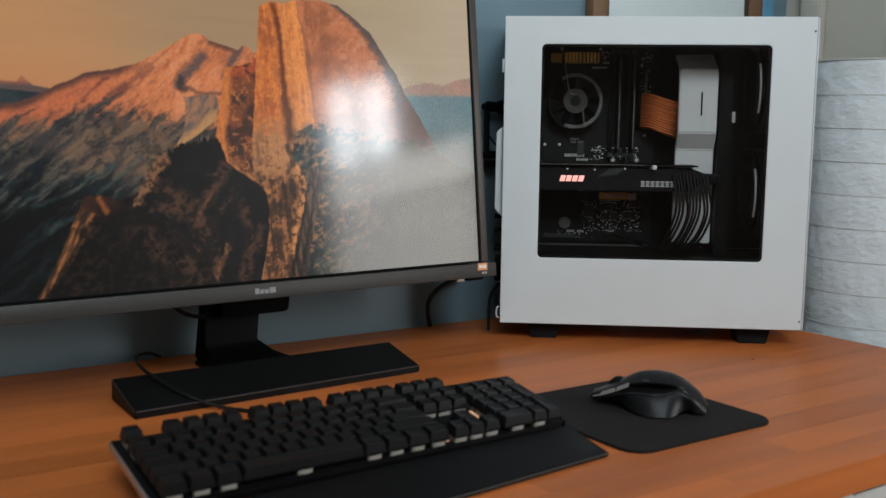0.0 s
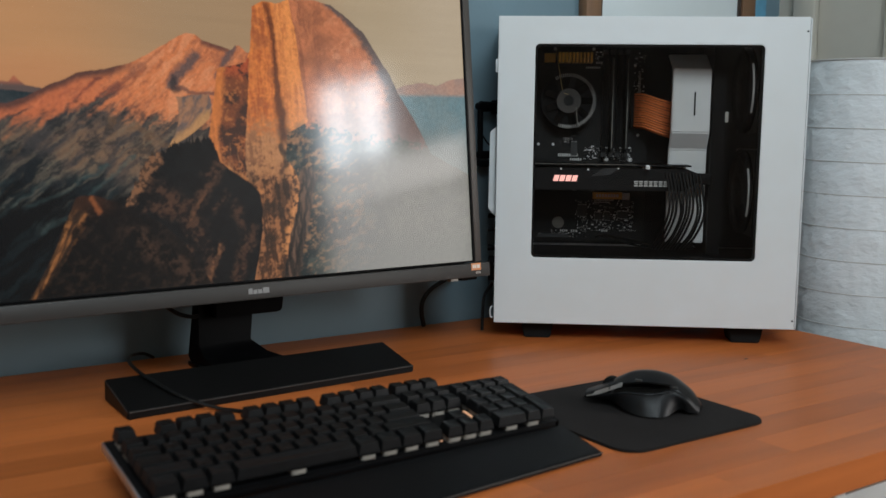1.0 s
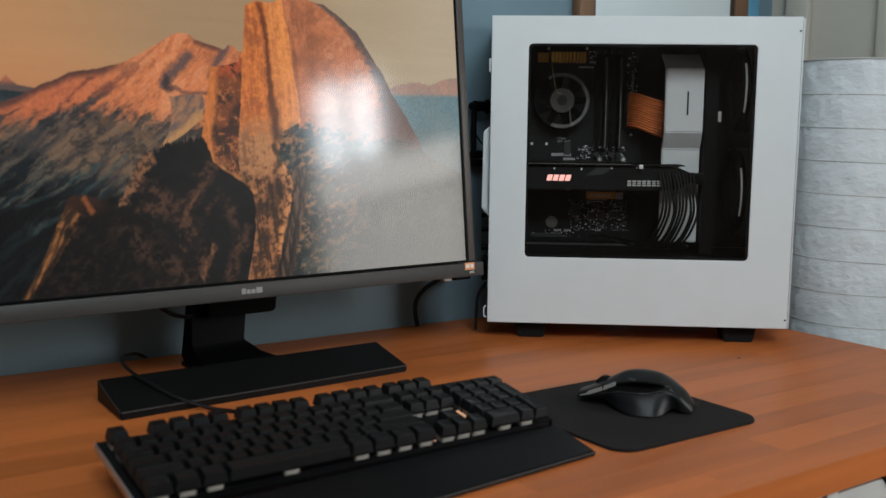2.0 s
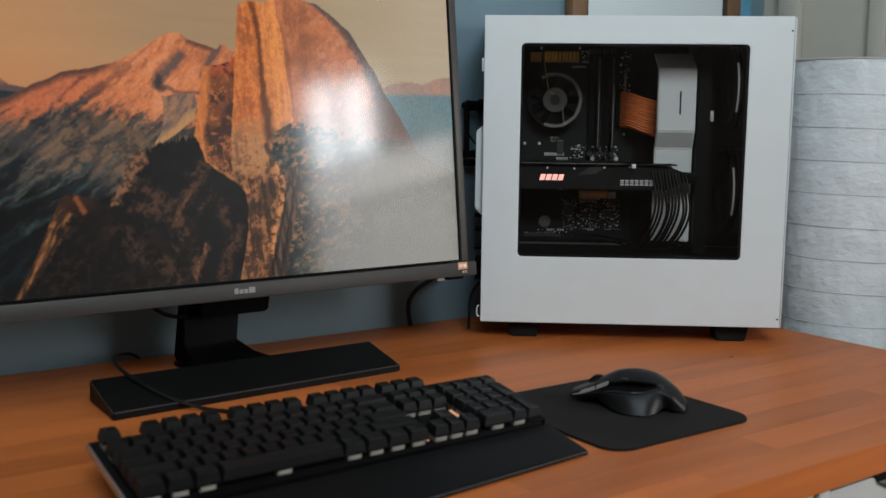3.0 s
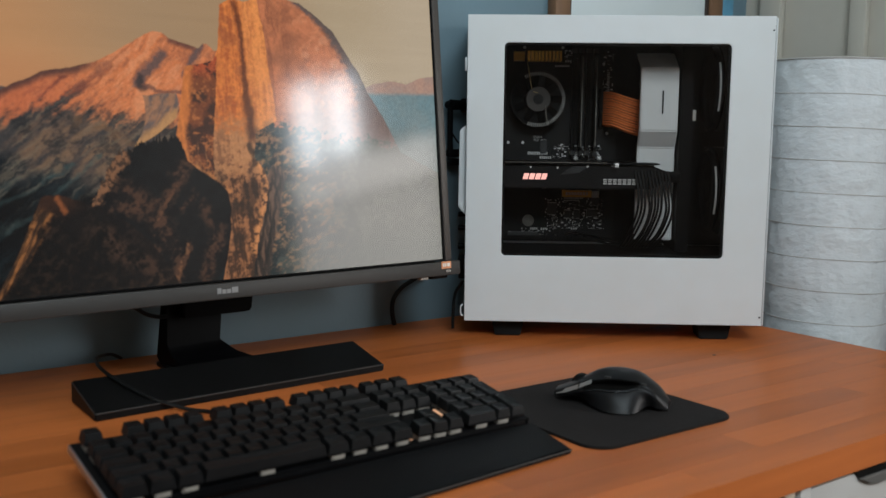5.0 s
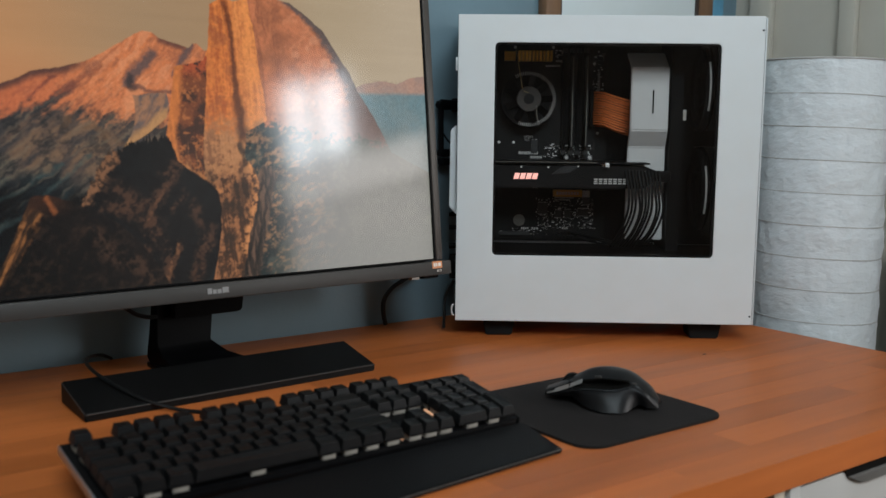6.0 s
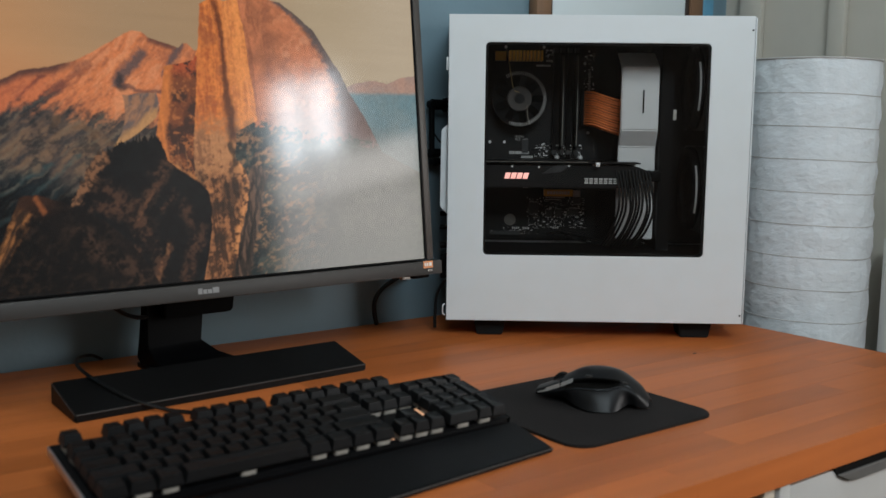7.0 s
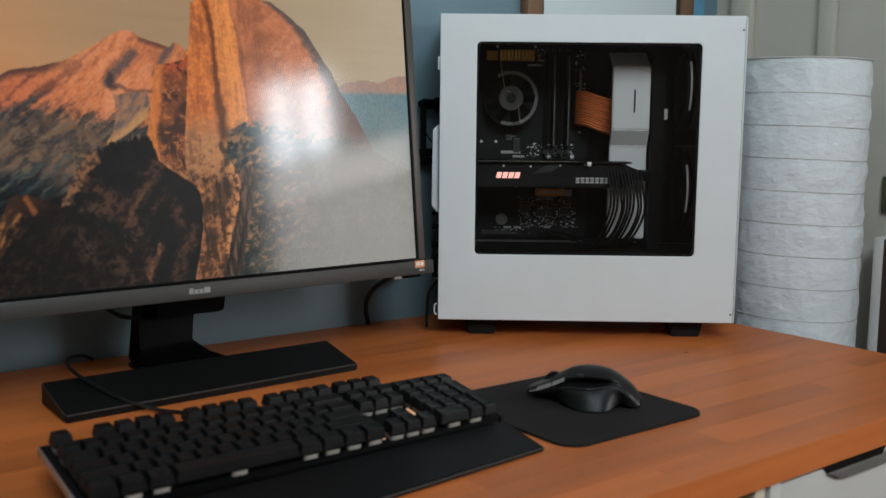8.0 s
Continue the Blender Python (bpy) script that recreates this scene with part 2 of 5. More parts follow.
def add_tube(bm, points, r, segs=8, steps=8):
    path = smooth_path(points, steps)
    rings = []
    side = None
    for i, c in enumerate(path):
        d = (path[min(i + 1, len(path) - 1)] - path[max(i - 1, 0)]).normalized()
        if side is None:
            side = d.orthogonal().normalized()
        side = (side - d * side.dot(d)).normalized()
        up = d.cross(side)
        rings.append([bm.verts.new(c + r * (math.cos(a) * side + math.sin(a) * up)) for a in (2 * math.pi * q / segs for q in range(segs))])
    for a, b in zip(rings, rings[1:]):
        for q in range(segs):
            bm.faces.new((a[q], a[(q + 1) % segs], b[(q + 1) % segs], b[q]))
    bm.faces.new(rings[0][::-1])
    bm.faces.new(rings[-1])


def tube(points, r, segs=8, steps=8):
    bm = bmesh.new()
    add_tube(bm, points, r, segs, steps)
    bmesh.ops.recalc_face_normals(bm, faces=bm.faces[:])
    return bm


def mesh_of(name, bm, mat, smooth=False):
    me = bpy.data.meshes.new(name)
    bm.to_mesh(me)
    bm.free()
    me.materials.append(mat)
    if smooth:
        me.polygons.foreach_set("use_smooth", [True] * len(me.polygons))
        me.set_sharp_from_angle(angle=radians(38))
    return me


def part(name, bm, mat, parent, label="", smooth=True):
    ob = new(name, mesh_of(name, bm, mat, smooth))
    ob.parent = parent
    if label:
        ob["label"] = label
    return ob


def thing(name, m, label, category, group="", kind=""):
    ob = new(name)
    ob.empty_display_size = 0.05
    ob.matrix_world = m
    return tagged(ob, label, category, group, kind)


def single(name, bm, mat, m, label, category, kind="", smooth=True):
    ob = new(name, mesh_of(name, bm, mat, smooth))
    ob.matrix_world = m
    return tagged(ob, label, category, "", kind)


HERE = Matrix.Identity(4)


# ---- the room ----
def wall(name, bm, mat, label):
    return single(name, bm, mat, HERE, label, "wall", "structure", False)


single("floor", box(XL - 0.1, XR + 0.1, YB - 0.1, 0.1, FLOOR - 0.1, FLOOR), FLOOR_WOOD, HERE, "brown wooden floor of the small room", "floor", "structure", False)
# unseen ceiling, west and south walls: tones and distances set to tune the bounce
single("ceiling", box(XL - 0.1, XR + 0.1, YB - 0.1, 0.1, TOP, TOP + 0.1), WHITE_WALL, HERE, "plain white painted ceiling", "ceiling", "structure", False)
wall("wall_north", box(XL, XR, 0.0, 0.1, FLOOR, TOP), BLUE_WALL, "matte blue-grey painted wall behind the desk")
wall("wall_west", box(XL - 0.1, XL, YB, 0.1, FLOOR, TOP), WARM_WALL, "unseen warm brown wall, toned for bounce and reflections")
south = bmesh.new()
add_box(south, XL, SOUTH[0], YB - 0.1, YB, FLOOR, TOP)
add_box(south, SOUTH[1], XR, YB - 0.1, YB, FLOOR, TOP)
add_box(south, SOUTH[0], SOUTH[1], YB - 0.1, YB, FLOOR, SOUTH[2])
add_box(south, SOUTH[0], SOUTH[1], YB - 0.1, YB, SOUTH[3], TOP)
wall("wall_south", south, TAUPE_WALL, "unseen dark taupe wall, toned for reflections, with the added window")
# frame and glass around the added fill lamp
fill_frame = thing("fill_window", pose(0, YB, 0), "unseen white framed window added for fill light, high in a taupe wall", "window", kind="structure")
part("window_frame", ring_panel(SOUTH[0], SOUTH[1], SOUTH[2], SOUTH[3], SOUTH[0] + 0.02, SOUTH[1] - 0.02, SOUTH[2] + 0.02, SOUTH[3] - 0.02, 0.001, -0.05, -0.01, 1), LACQUER, fill_frame, "white window frame")
part("pane", box(SOUTH[0] + 0.02, SOUTH[1] - 0.02, -0.035, -0.031, SOUTH[2] + 0.02, SOUTH[3] - 0.02), CLEAR, fill_frame).visible_shadow = False
east = bmesh.new()
add_box(east, XR, XR + 0.1, WIN[1], 0.1, FLOOR, TOP)
add_box(east, XR, XR + 0.1, YB, WIN[0], FLOOR, TOP)
add_box(east, XR, XR + 0.1, WIN[0], WIN[1], FLOOR, WIN[2])
add_box(east, XR, XR + 0.1, WIN[0], WIN[1], WIN[3], TOP)
add_box(east, XR, XR + 0.1, -1.36, WIN[1], 0.50, WIN[3])
wall("wall_east", east, CREAM, "cream painted wall with upright wooden mouldings")
window = thing("window_1", pose(XR, 0, 0), "white window with two upper sashes and two wide lower ones", "window", kind="structure")
fr = bmesh.new()
for a, b, c, d in ((WIN[0], -1.85, WIN[2], WIN[3]), (-1.85, -1.66, 0.765, WIN[3]), (-1.66, -1.36, 0.735, WIN[3]), (-1.85, -1.12, 0.492, 0.50), (-1.85, -1.12, 0.367, 0.375), (-1.85, -1.80, 0.50, 0.765), (-1.66, -1.61, 0.50, 0.735), (-1.47, -1.36, 0.50, 0.735), (-1.12, WIN[1], WIN[2], 0.50), (-1.85, -1.12, WIN[2], 0.06)):
    add_box(fr, 0.0, 0.05, a + 0.0004, b - 0.0004, c + 0.0004, d - 0.0004)
part("window_frame", fr, LACQUER, window, "white window frame")
for a, b, c, d in SASHES:
    pn = part("pane", box(0.020, 0.024, a, b, c, d), CLEAR, window)
    pn.visible_shadow = False
# upright mouldings of the cream panelling
for a, b in ((-0.088, -0.040), (-0.254, -0.222), (-0.62, -0.585)):
    single("trim", box(XR - 0.016, XR, a, b, FLOOR, TOP, 0.005), CREAM, HERE, "cream painted upright moulding on the wall", "moulding", "structure")

# ---- the desk ----
DX0, DX1, DY0, DTH = -1.62, 0.662, -0.7045, 0.0285
desk = thing("desk", HERE, "orange-brown oiled beech block desk top against the blue wall", "desk")
part("core", box(DX0 + 0.002, DX1 - 0.002, DY0 + 0.002, -0.003, -DTH, -0.006), WOOD_GAP, desk, "dark joints of the glued board")
part("underframe", box(DX0 + 0.1, 0.19, -0.60, -0.06, -0.11, -DTH), SIDE_BEIGE, desk, "pale board under the desk top")
for lx in (DX0 + 0.05, DX1 - 0.09):
    for ly in (-0.62, -0.08):
        part("leg", box(lx, lx + 0.04, ly, ly + 0.04, FLOOR, -DTH - 0.0005, 0.003), LACQUER, desk, "white square leg")

# ---- drawer unit under the desk ----
unit = thing("drawer_unit", pose(-0.005, -0.003, FLOOR), "white lacquered drawer unit under the desk", "drawer unit")
H0 = -DTH - FLOOR - 0.001
part("body", box(0.199, 0.568, -0.674, -0.10, 0.0, H0, 0.002), DRAWER_PAINT, unit)
part("side_board", box(0.181, 0.1985, -0.695, -0.10, 0.0, H0, 0.002), SIDE_BEIGE, unit, "beige side board")
part("stile", box(0.1990, 0.2155, -0.699, -0.6745, 0.0, H0, 0.0015), DRAWER_PAINT, unit)
for i in range(3):
    zt = H0 - 0.004 - i * 0.225
    dr = part("drawer_front", box(0.2175, 0.566, -0.697, -0.676, zt - 0.22, zt, 0.002), DRAWER_PAINT, unit)
    # solid dark block on the drawer front, painted as the opening's shade
    part("slot", prism([(0.285, zt + 0.003), (0.400, zt + 0.003), (0.392, zt - 0.006), (0.293, zt - 0.006)], -0.6985, -0.690), DARK_SLOT, dr, "dark block standing in for the shaded grip opening")
    part("handle", prism([(0.291, zt - 0.005), (0.394, zt - 0.005), (0.418, zt + 0.001), (0.426, zt - 0.004), (0.412, zt - 0.016), (0.324, zt - 0.016), (0.310, zt - 0.014)], -0.701, -0.692, 0.001), GREY_METAL, dr, "grey metal recessed grip")


# ---- monitor ----
MW = 0.330
monitor = thing("monitor", pose(-0.1327, -0.1945, 0, 0, 0, 2.335), "grey-framed desktop monitor showing a mountain picture", "monitor")
HEAD = Matrix.Translation((0, 0, 0.0992)) @ pose(0, 0, 0, -6)
SX, SZ0, SZ1 = 0.3065, 0.0205, 0.3695


def head(name, bm, mat, label="", parent=None):
    ob = part(name, bm, mat, parent or monitor, label)
    if parent is None:
        ob.matrix_basis = HEAD
    return ob


chin = head("bottom_bezel", box(-MW, MW, 0.0, 0.016, 0.0, 0.0178, 0.0012), CHIN, "brushed grey bottom bezel")
side = bmesh.new()
for a, b in ((-0.319, -SX - 0.002), (SX + 0.002, 0.319)):
    add_box(side, a, b, 0.003, 0.022, 0.0195, SZ1 + 0.012, 0.001)
add_box(side, -SX - 0.0019, SX + 0.0019, 0.003, 0.022, SZ1 + 0.002, SZ1 + 0.012, 0.001)
head("side_frame", side, BEZEL_SIDE, "dark grey-brown side frame")
head("black_border", ring_panel(-SX - 0.0018, SX + 0.0018, 0.0192, SZ1 + 0.0018, -SX + 0.001, SX - 0.001, SZ0 + 0.0008, SZ1 - 0.001, 0.0005, 0.0035, 0.0055, 1), BLACK, "thin black border")
head("back_cover", box(-0.310, 0.310, 0.0225, 0.040, 0.004, SZ1 + 0.005, 0.008, 3), BLACK, "black back cover")
head("back_hump", box(-0.17, 0.17, 0.0405, 0.058, 0.03, 0.25, 0.01, 3), BLACK)
lg = bmesh.new()
for i, (a, b) in enumerate(((-0.0135, -0.0085), (-0.0075, -0.003), (-0.002, 0.003), (0.004, 0.0115))):
    add_box(lg, a, b, -0.0003, 0.0005, 0.0062, 0.0125 if i in (0, 3) else 0.0108)
part("badge", lg, LOGO_GREY, chin, "pale grey badge bars")
part("sticker", box(0.2990, 0.3145, -0.0004, 0.0005, 0.0088, 0.0180), STICKER, chin, "small orange sticker")
sp = bmesh.new()
for a, b in ((0.3008, 0.3034), (0.3042, 0.3066), (0.3080, 0.3122)):
    add_box(sp, a, b, -0.0008, 0.0, 0.0114, 0.0158)
part("sticker_print", sp, PALE_PRINT, chin, "pale sticker print")
part("button_light", box(0.3065, 0.3130, -0.0006, 0.0005, 0.0044, 0.0066), PALE_PRINT, chin)
part("button_mark", box(0.3073, 0.3122, -0.0009, 0.0, 0.0050, 0.0060), BLACK, chin)
for bx in (0.284, 0.266, 0.248, 0.230):
    part("button_dot", box(bx, bx + 0.0014, -0.0003, 0.0005, 0.0088, 0.0100), BEZEL_SIDE, chin)
part("usb_tab", box(0.268, 0.280, 0.004, 0.012, -0.0035, 0.0002, 0.0005), SWITCH, chin, "pale tab under the bezel")
part("port_block", box(0.296, 0.322, 0.017, 0.040, -0.005, 0.003, 0.002), BLACK, chin)


# the picture on the screen, painted point by point from ridge lines and noise
def value_noise(x, y, seed):
    g = np.random.default_rng(seed).random((64, 64))
    xi, yi = np.floor(x).astype(int), np.floor(y).astype(int)
    fx, fy = x - xi, y - yi
    fx, fy = fx * fx * (3 - 2 * fx), fy * fy * (3 - 2 * fy)
    a, b = g[xi % 64, yi % 64], g[(xi + 1) % 64, yi % 64]
    c, d = g[xi % 64, (yi + 1) % 64], g[(xi + 1) % 64, (yi + 1) % 64]
    return (a * (1 - fx) + b * fx) * (1 - fy) + (c * (1 - fx) + d * fx) * fy


def fbm(x, y, seed, octaves=4, gain=0.55):
    s, w, tot = 0.0, 1.0, 0.0
    for o in range(octaves):
        s = s + w * value_noise(x * 2 ** o + 7.3 * o, y * 2 ** o + 3.1 * o, seed + o)
        tot += w
        w *= gain
    return s / tot


def inside(x, y, poly):
    r = np.zeros(x.shape, bool)
    for (xa, ya), (xb, yb) in zip(poly, poly[1:] + poly[:1]):
        if ya != yb:
            r ^= ((ya > y) != (yb > y)) & (x < (xb - xa) * (y - ya) / (yb - ya) + xa)
    return r


def tone(*c):
    return np.array(srgb(*c))


def blend(a, b, k):
    return a * (1 - k[:, None]) + b * k[:, None]


def soft(v, a, b):
    k = np.clip((v - a) / (b - a), 0, 1)
    return k * k * (3 - 2 * k)


def near_line(x, z, pts):
    """Distance from the nearest point of a chain, and how far along it that point lies, 0 to 1."""
    best, along = np.full(x.shape, 1e9), np.zeros(x.shape)
    for i, ((xa, za), (xb, zb)) in enumerate(zip(pts, pts[1:])):
        k = np.clip(((x - xa) * (xb - xa) + (z - za) * (zb - za)) / ((xb - xa) ** 2 + (zb - za) ** 2), 0, 1)
        d = np.hypot(x - xa - k * (xb - xa), z - za - k * (zb - za))
        along = np.where(d < best, (i + k) / (len(pts) - 1), along)
        best = np.minimum(best, d)
    return best, along


def grain(x, z, angle, across, along, seed, octaves=5, gain=0.6):
    """Noise drawn out along a direction given in degrees from the horizontal, scaled to run from 0 to 1."""
    c, s = math.cos(radians(angle)), math.sin(radians(angle))
    return np.clip((fbm((c * x + s * z) / along, (c * z - s * x) / across, seed, octaves, gain) - 0.25) * 2, 0, 1)


def mountain_picture(x, z):
    """Colour at x, z in millimetres on the screen."""
    wob = (fbm(x / 9, z / 9, 41, 5, 0.62) - 0.5) * 9
    wx, wz = x + (fbm(x / 14, z / 14, 43, 5, 0.65) - 0.5) * 9, z + (fbm(x / 14, z / 14, 47, 5, 0.65) - 0.5) * 9
    lump = np.clip((fbm(wx / 19, wz / 17, 11, 6, 0.58) - 0.25) * 2, 0, 1)
    speck = np.clip((fbm(x / 6.2, z / 5.4, 23, 4, 0.72) - 0.25) * 2, 0, 1)
    fine = fbm(x / 2.4, z / 2.4, 61, 2)
    slope = grain(wx, wz, 38, 8, 46, 51)     # gullies that run down to the left
    hang = grain(wx, wz, 52, 5, 24, 55)
    upright = grain(x + 0.08 * z + 0.5 * wob, z, 88, 4.2, 44, 71, 5, 0.66)
    brush = grain(wx, wz, 22, 5, 12, 81, 5, 0.66)
    c = x[:, None] * 0

    def over(mask, colour):
        return np.where(mask[:, None], colour, c)

    # sky
    c = c + tone(186, 146, 108)
    c = blend(c, tone(168, 144, 116), soft(x + 0.4 * (z - 260), -230, -30))
    c = blend(c, tone(176, 160, 136), soft(x, 40, 170))
    c = blend(c, tone(182, 168, 148), soft(x, 170, 290))
    c = blend(c, tone(186, 136, 100), 0.5 * soft(280 - z, 0, 40) * soft(-x, 90, 230))
    c = c * (0.95 + 0.09 * fbm(x / 120, z / 11, 77, 4))[:, None]
    # pale range and blue valley at the far end
    c = over((z < np.interp(x, [196, 215, 238, 262, 282, 306], [238, 245, 249, 246, 254, 257]) + wob * 0.25) & (x > 150), blend(tone(178, 146, 130) + 0 * c, tone(156, 138, 130), lump))
    valley = blend(tone(112, 136, 142) + 0 * c, tone(124, 140, 142), lump)
    valley = blend(valley, tone(84, 96, 92), soft(206 - z, 0, 50))
    c = blend(c, valley, soft(236 + wob * 0.4 + 0.02 * (x - 200) - z, 0, 7) * (x > 150))
    # far blue range
    c = over((z < np.interp(x, [-310, -263, -247, -242, -238, -232, -205], [231, 234, 233, 239, 235, 230, 226]) + wob * 0.1) & (x < -190), blend(tone(170, 112, 88) + 0 * c, tone(104, 90, 86), soft(-z, -236, -228)))
    c = over((z < np.interp(x, [-310, -263, -212], [225, 226, 222]) + wob * 0.2) & (x < -190), blend(tone(40, 56, 62) + 0 * c, tone(72, 78, 80), lump))
    # long range: sunlit crest, brown shade, then blue-green shade
    ridge = np.interp(x, [-250, -232, -211, -195, -183, -155, -129, -113, -95, -75, -66, -56, -49, -31, -15, -10, -5, 3, 20], [212, 219, 231, 237, 244, 249, 256, 264, 275, 287, 291, 290, 285, 280, 276, 281, 281, 274, 276]) + wob * 0.22
    crest = blend(tone(198, 130, 90) + 0 * c, tone(154, 94, 68), soft(slope, 0.45, 0.85) * (0.35 + 0.65 * soft(-x, 70, 170)))
    crest = blend(crest, tone(204, 146, 110), soft(hang, 0.50, 0.20) * soft(x, -160, -90) * 0.7)
    crest = blend(crest, tone(106, 76, 70), soft(0.55 * slope + 0.45 * lump, 0.48, 0.78) * soft(-x, 80, 150) * 0.75)
    crest = blend(crest, tone(140, 96, 78), soft(0.6 * hang + 0.4 * speck, 0.50, 0.80) * 0.5)
    crest = blend(crest, tone(214, 156, 116), soft(grain(wx, wz, 40, 2.4, 26, 57), 0.42, 0.12) * 0.30)
    crest = blend(crest, tone(172, 100, 76), soft(-x, 110, 200) * 0.5)
    crest = blend(crest, tone(84, 66, 64), soft(ridge - z, 11, 2) * soft(-x, 112, 150) * 0.85)
    crest = blend(crest, tone(96, 70, 66), soft(ridge - z, 8, 2) * soft(x, -56, -46) * soft(-x, 12, 24) * 0.8)
    crest = blend(crest, tone(92, 84, 86), soft(near_line(wx, wz, [(-58, 268), (-70, 254), (-86, 236)])[0] + 5 * (speck - 0.5), 9, 2) * 0.85)
    crest = blend(crest, tone(62, 58, 60), soft(near_line(wx, wz, [(-84, 240), (-84, 231), (-78, 230)])[0], 6, 1) * 0.8)
    crest = blend(crest, tone(100, 88, 88), soft(near_line(wx, wz, [(-12, 280), (-24, 262), (-32, 247)])[0] + 4 * (speck - 0.5), 7, 1) * 0.85)
    crest = blend(crest, tone(104, 78, 74), soft(near_line(wx, wz, [(-78, 232), (-60, 226), (-38, 227)])[0], 4, 1) * 0.7)
    shade = blend(tone(112, 94, 82) + 0 * c, tone(72, 70, 70), soft(slope, 0.20, 0.80))
    shade = blend(shade, tone(134, 110, 88), soft(slope, 0.46, 0.08) * 0.6)
    shade = blend(shade, tone(50, 52, 54), soft(lump * 0.6 + speck * 0.4, 0.46, 0.74) * 0.7)
    deep = soft(192 - z - 0.24 * (x + 265) + 20 * (lump - 0.5), 0, 55)
    teal = blend(tone(42, 60, 63) + 0 * c, tone(16, 32, 38), soft(slope, 0.25, 0.75))
    teal = blend(teal, tone(92, 100, 94), soft(slope, 0.42, 0.08) * 0.75)
    teal = blend(teal, tone(128, 106, 84), soft(hang, 0.30, 0.10) * soft(z, 150, 175) * 0.7)
    shade = blend(shade, teal, deep * 0.92)
    shade = blend(shade, tone(122, 96, 74), soft(near_line(wx, wz, [(-150, 196), (-122, 190), (-98, 172), (-90, 160)])[0], 9, 2) * soft(speck, 0.35, 0.6) * 0.55)
    night = soft(np.interp(x, [-310, -263, -184, -127], [146, 138, 128, 132]) - z + (slope - 0.5) * 44, 0, 40)
    shade = blend(shade, blend(tone(3, 9, 12) + 0 * c, tone(17, 32, 36), soft(slope, 0.5, 0.2)), night * 0.95)
    for chain in ([(-130, 160), (-150, 142), (-178, 124)], [(-156, 153), (-182, 138), (-210, 120), (-240, 110)], [(-178, 112), (-206, 96), (-226, 86)]):
        d, k = near_line(wx, wz, chain)
        shade = blend(shade, tone(70, 88, 88), soft(d, 3.6, 0.6) * (1 - 0.55 * k) * (0.35 + 0.5 * speck))
    line = np.interp(x, [-300, -233, -202, -163, -124, -100, -64, -39], [192, 200, 206, 212, 207, 202, 206, 200])
    shade = blend(shade, tone(122, 112, 98), soft(grain(wx, wz, 36, 2.6, 30, 59), 0.40, 0.10) * 0.45 * (1 - night))
    c = over((z < ridge) & (x < 40), blend(crest, shade, soft(line - z + (slope - 0.5) * 26 + (speck - 0.5) * 10, -11, 11)))
    fan = inside(x + wob * 0.4, z + wob * 0.4, [(-81, 223), (-43, 227), (-41, 215), (-45, 200), (-65, 184), (-95, 166), (-84, 184), (-79, 199)])
    c = over(fan, blend(blend(tone(158, 122, 98) + 0 * c, tone(116, 102, 96), soft(hang, 0.25, 0.7)), tone(186, 146, 102), soft(near_line(wx, wz, [(-46, 200), (-66, 184), (-92, 168)])[0], 12, 3) * 0.8))
    # the great dome
    dome = [(7, 276), (13, 326), (26, 333), (43, 331), (58, 337), (91, 339), (113, 335), (132, 324), (158, 304), (176, 278), (191, 258), (202, 235), (226, 200), (248, 160), (312, 130), (312, 8), (-6, 8), (5, 50), (11, 81), (6, 113), (-14, 123), (-36, 151), (-47, 181), (-37, 230), (-33, 255), (1, 263)]
    inn = inside(x + wob * 0.22, z + wob * 0.22, dome)
    face = blend(tone(188, 126, 92) + 0 * c, tone(160, 108, 80), soft(lump, 0.2, 0.9))
    face = blend(face, tone(198, 140, 106), soft(grain(wx, wz, 35, 7, 20, 83), 0.60, 0.85) * soft(x, 80, 110) * 0.55)
    face = blend(face, tone(128, 84, 66), soft(upright, 0.52, 0.80) * soft(x, 120, 70) * 0.5)
    for (px, pz, r) in ((144, 294, 7), (119, 276, 6), (158, 268, 8), (134, 283, 4)):
        face = blend(face, tone(198, 144, 112), soft(np.hypot((x - px) / r, (z - pz) / (r * 0.8)) + 0.8 * (speck - 0.5), 1.1, 0.6) * 0.6)
    face = blend(face, tone(84, 84, 86), soft(x - np.interp(z, [235, 258, 278, 304, 324, 335], [180, 168, 158, 140, 116, 96]) + 8 * (speck - 0.5), 0, 12) * 0.85)
    face = blend(face, tone(118, 92, 82), soft(252 - z + 20 * (speck - 0.5), 0, 60) * soft(x, 70, 110) * 0.7)
    # scrub below the dome
    scrub = blend(tone(70, 78, 74) + 0 * c, tone(34, 50, 52), soft(lump, 0.34, 0.66))
    scrub = blend(scrub, tone(164, 124, 92), soft(brush, 0.44, 0.16) * soft(x, 190, 80) * 0.85)
    scrub = blend(scrub, tone(30, 44, 46), soft(speck, 0.55, 0.80) * 0.6)
    scrub = blend(scrub, tone(40, 62, 66), soft(near_line(wx, wz, [(58, 194), (86, 184), (100, 168)])[0] + 8 * (speck - 0.5), 15, 5) * 0.75)
    scrub = blend(scrub, tone(92, 90, 72), soft(x, 110, 210) * 0.6)
    scrub = blend(scrub, tone(52, 64, 52), soft(x, 60, 100) * soft(80 - z, 0, 50) * 0.65)
    scrub = blend(scrub, tone(150, 120, 92), soft(speck, 0.36, 0.16) * soft(x, 150, 60) * 0.6)
    low = soft(np.interp(x, [40, 64, 85, 115, 146, 227], [193, 199, 193, 184, 180, 172]) - z + (speck - 0.5) * 22, -4, 4)
    face = blend(face, scrub, low)
    gully = near_line(wx, wz, [(70, 132), (60, 92), (41, 16)])[0] + wob * 0.3
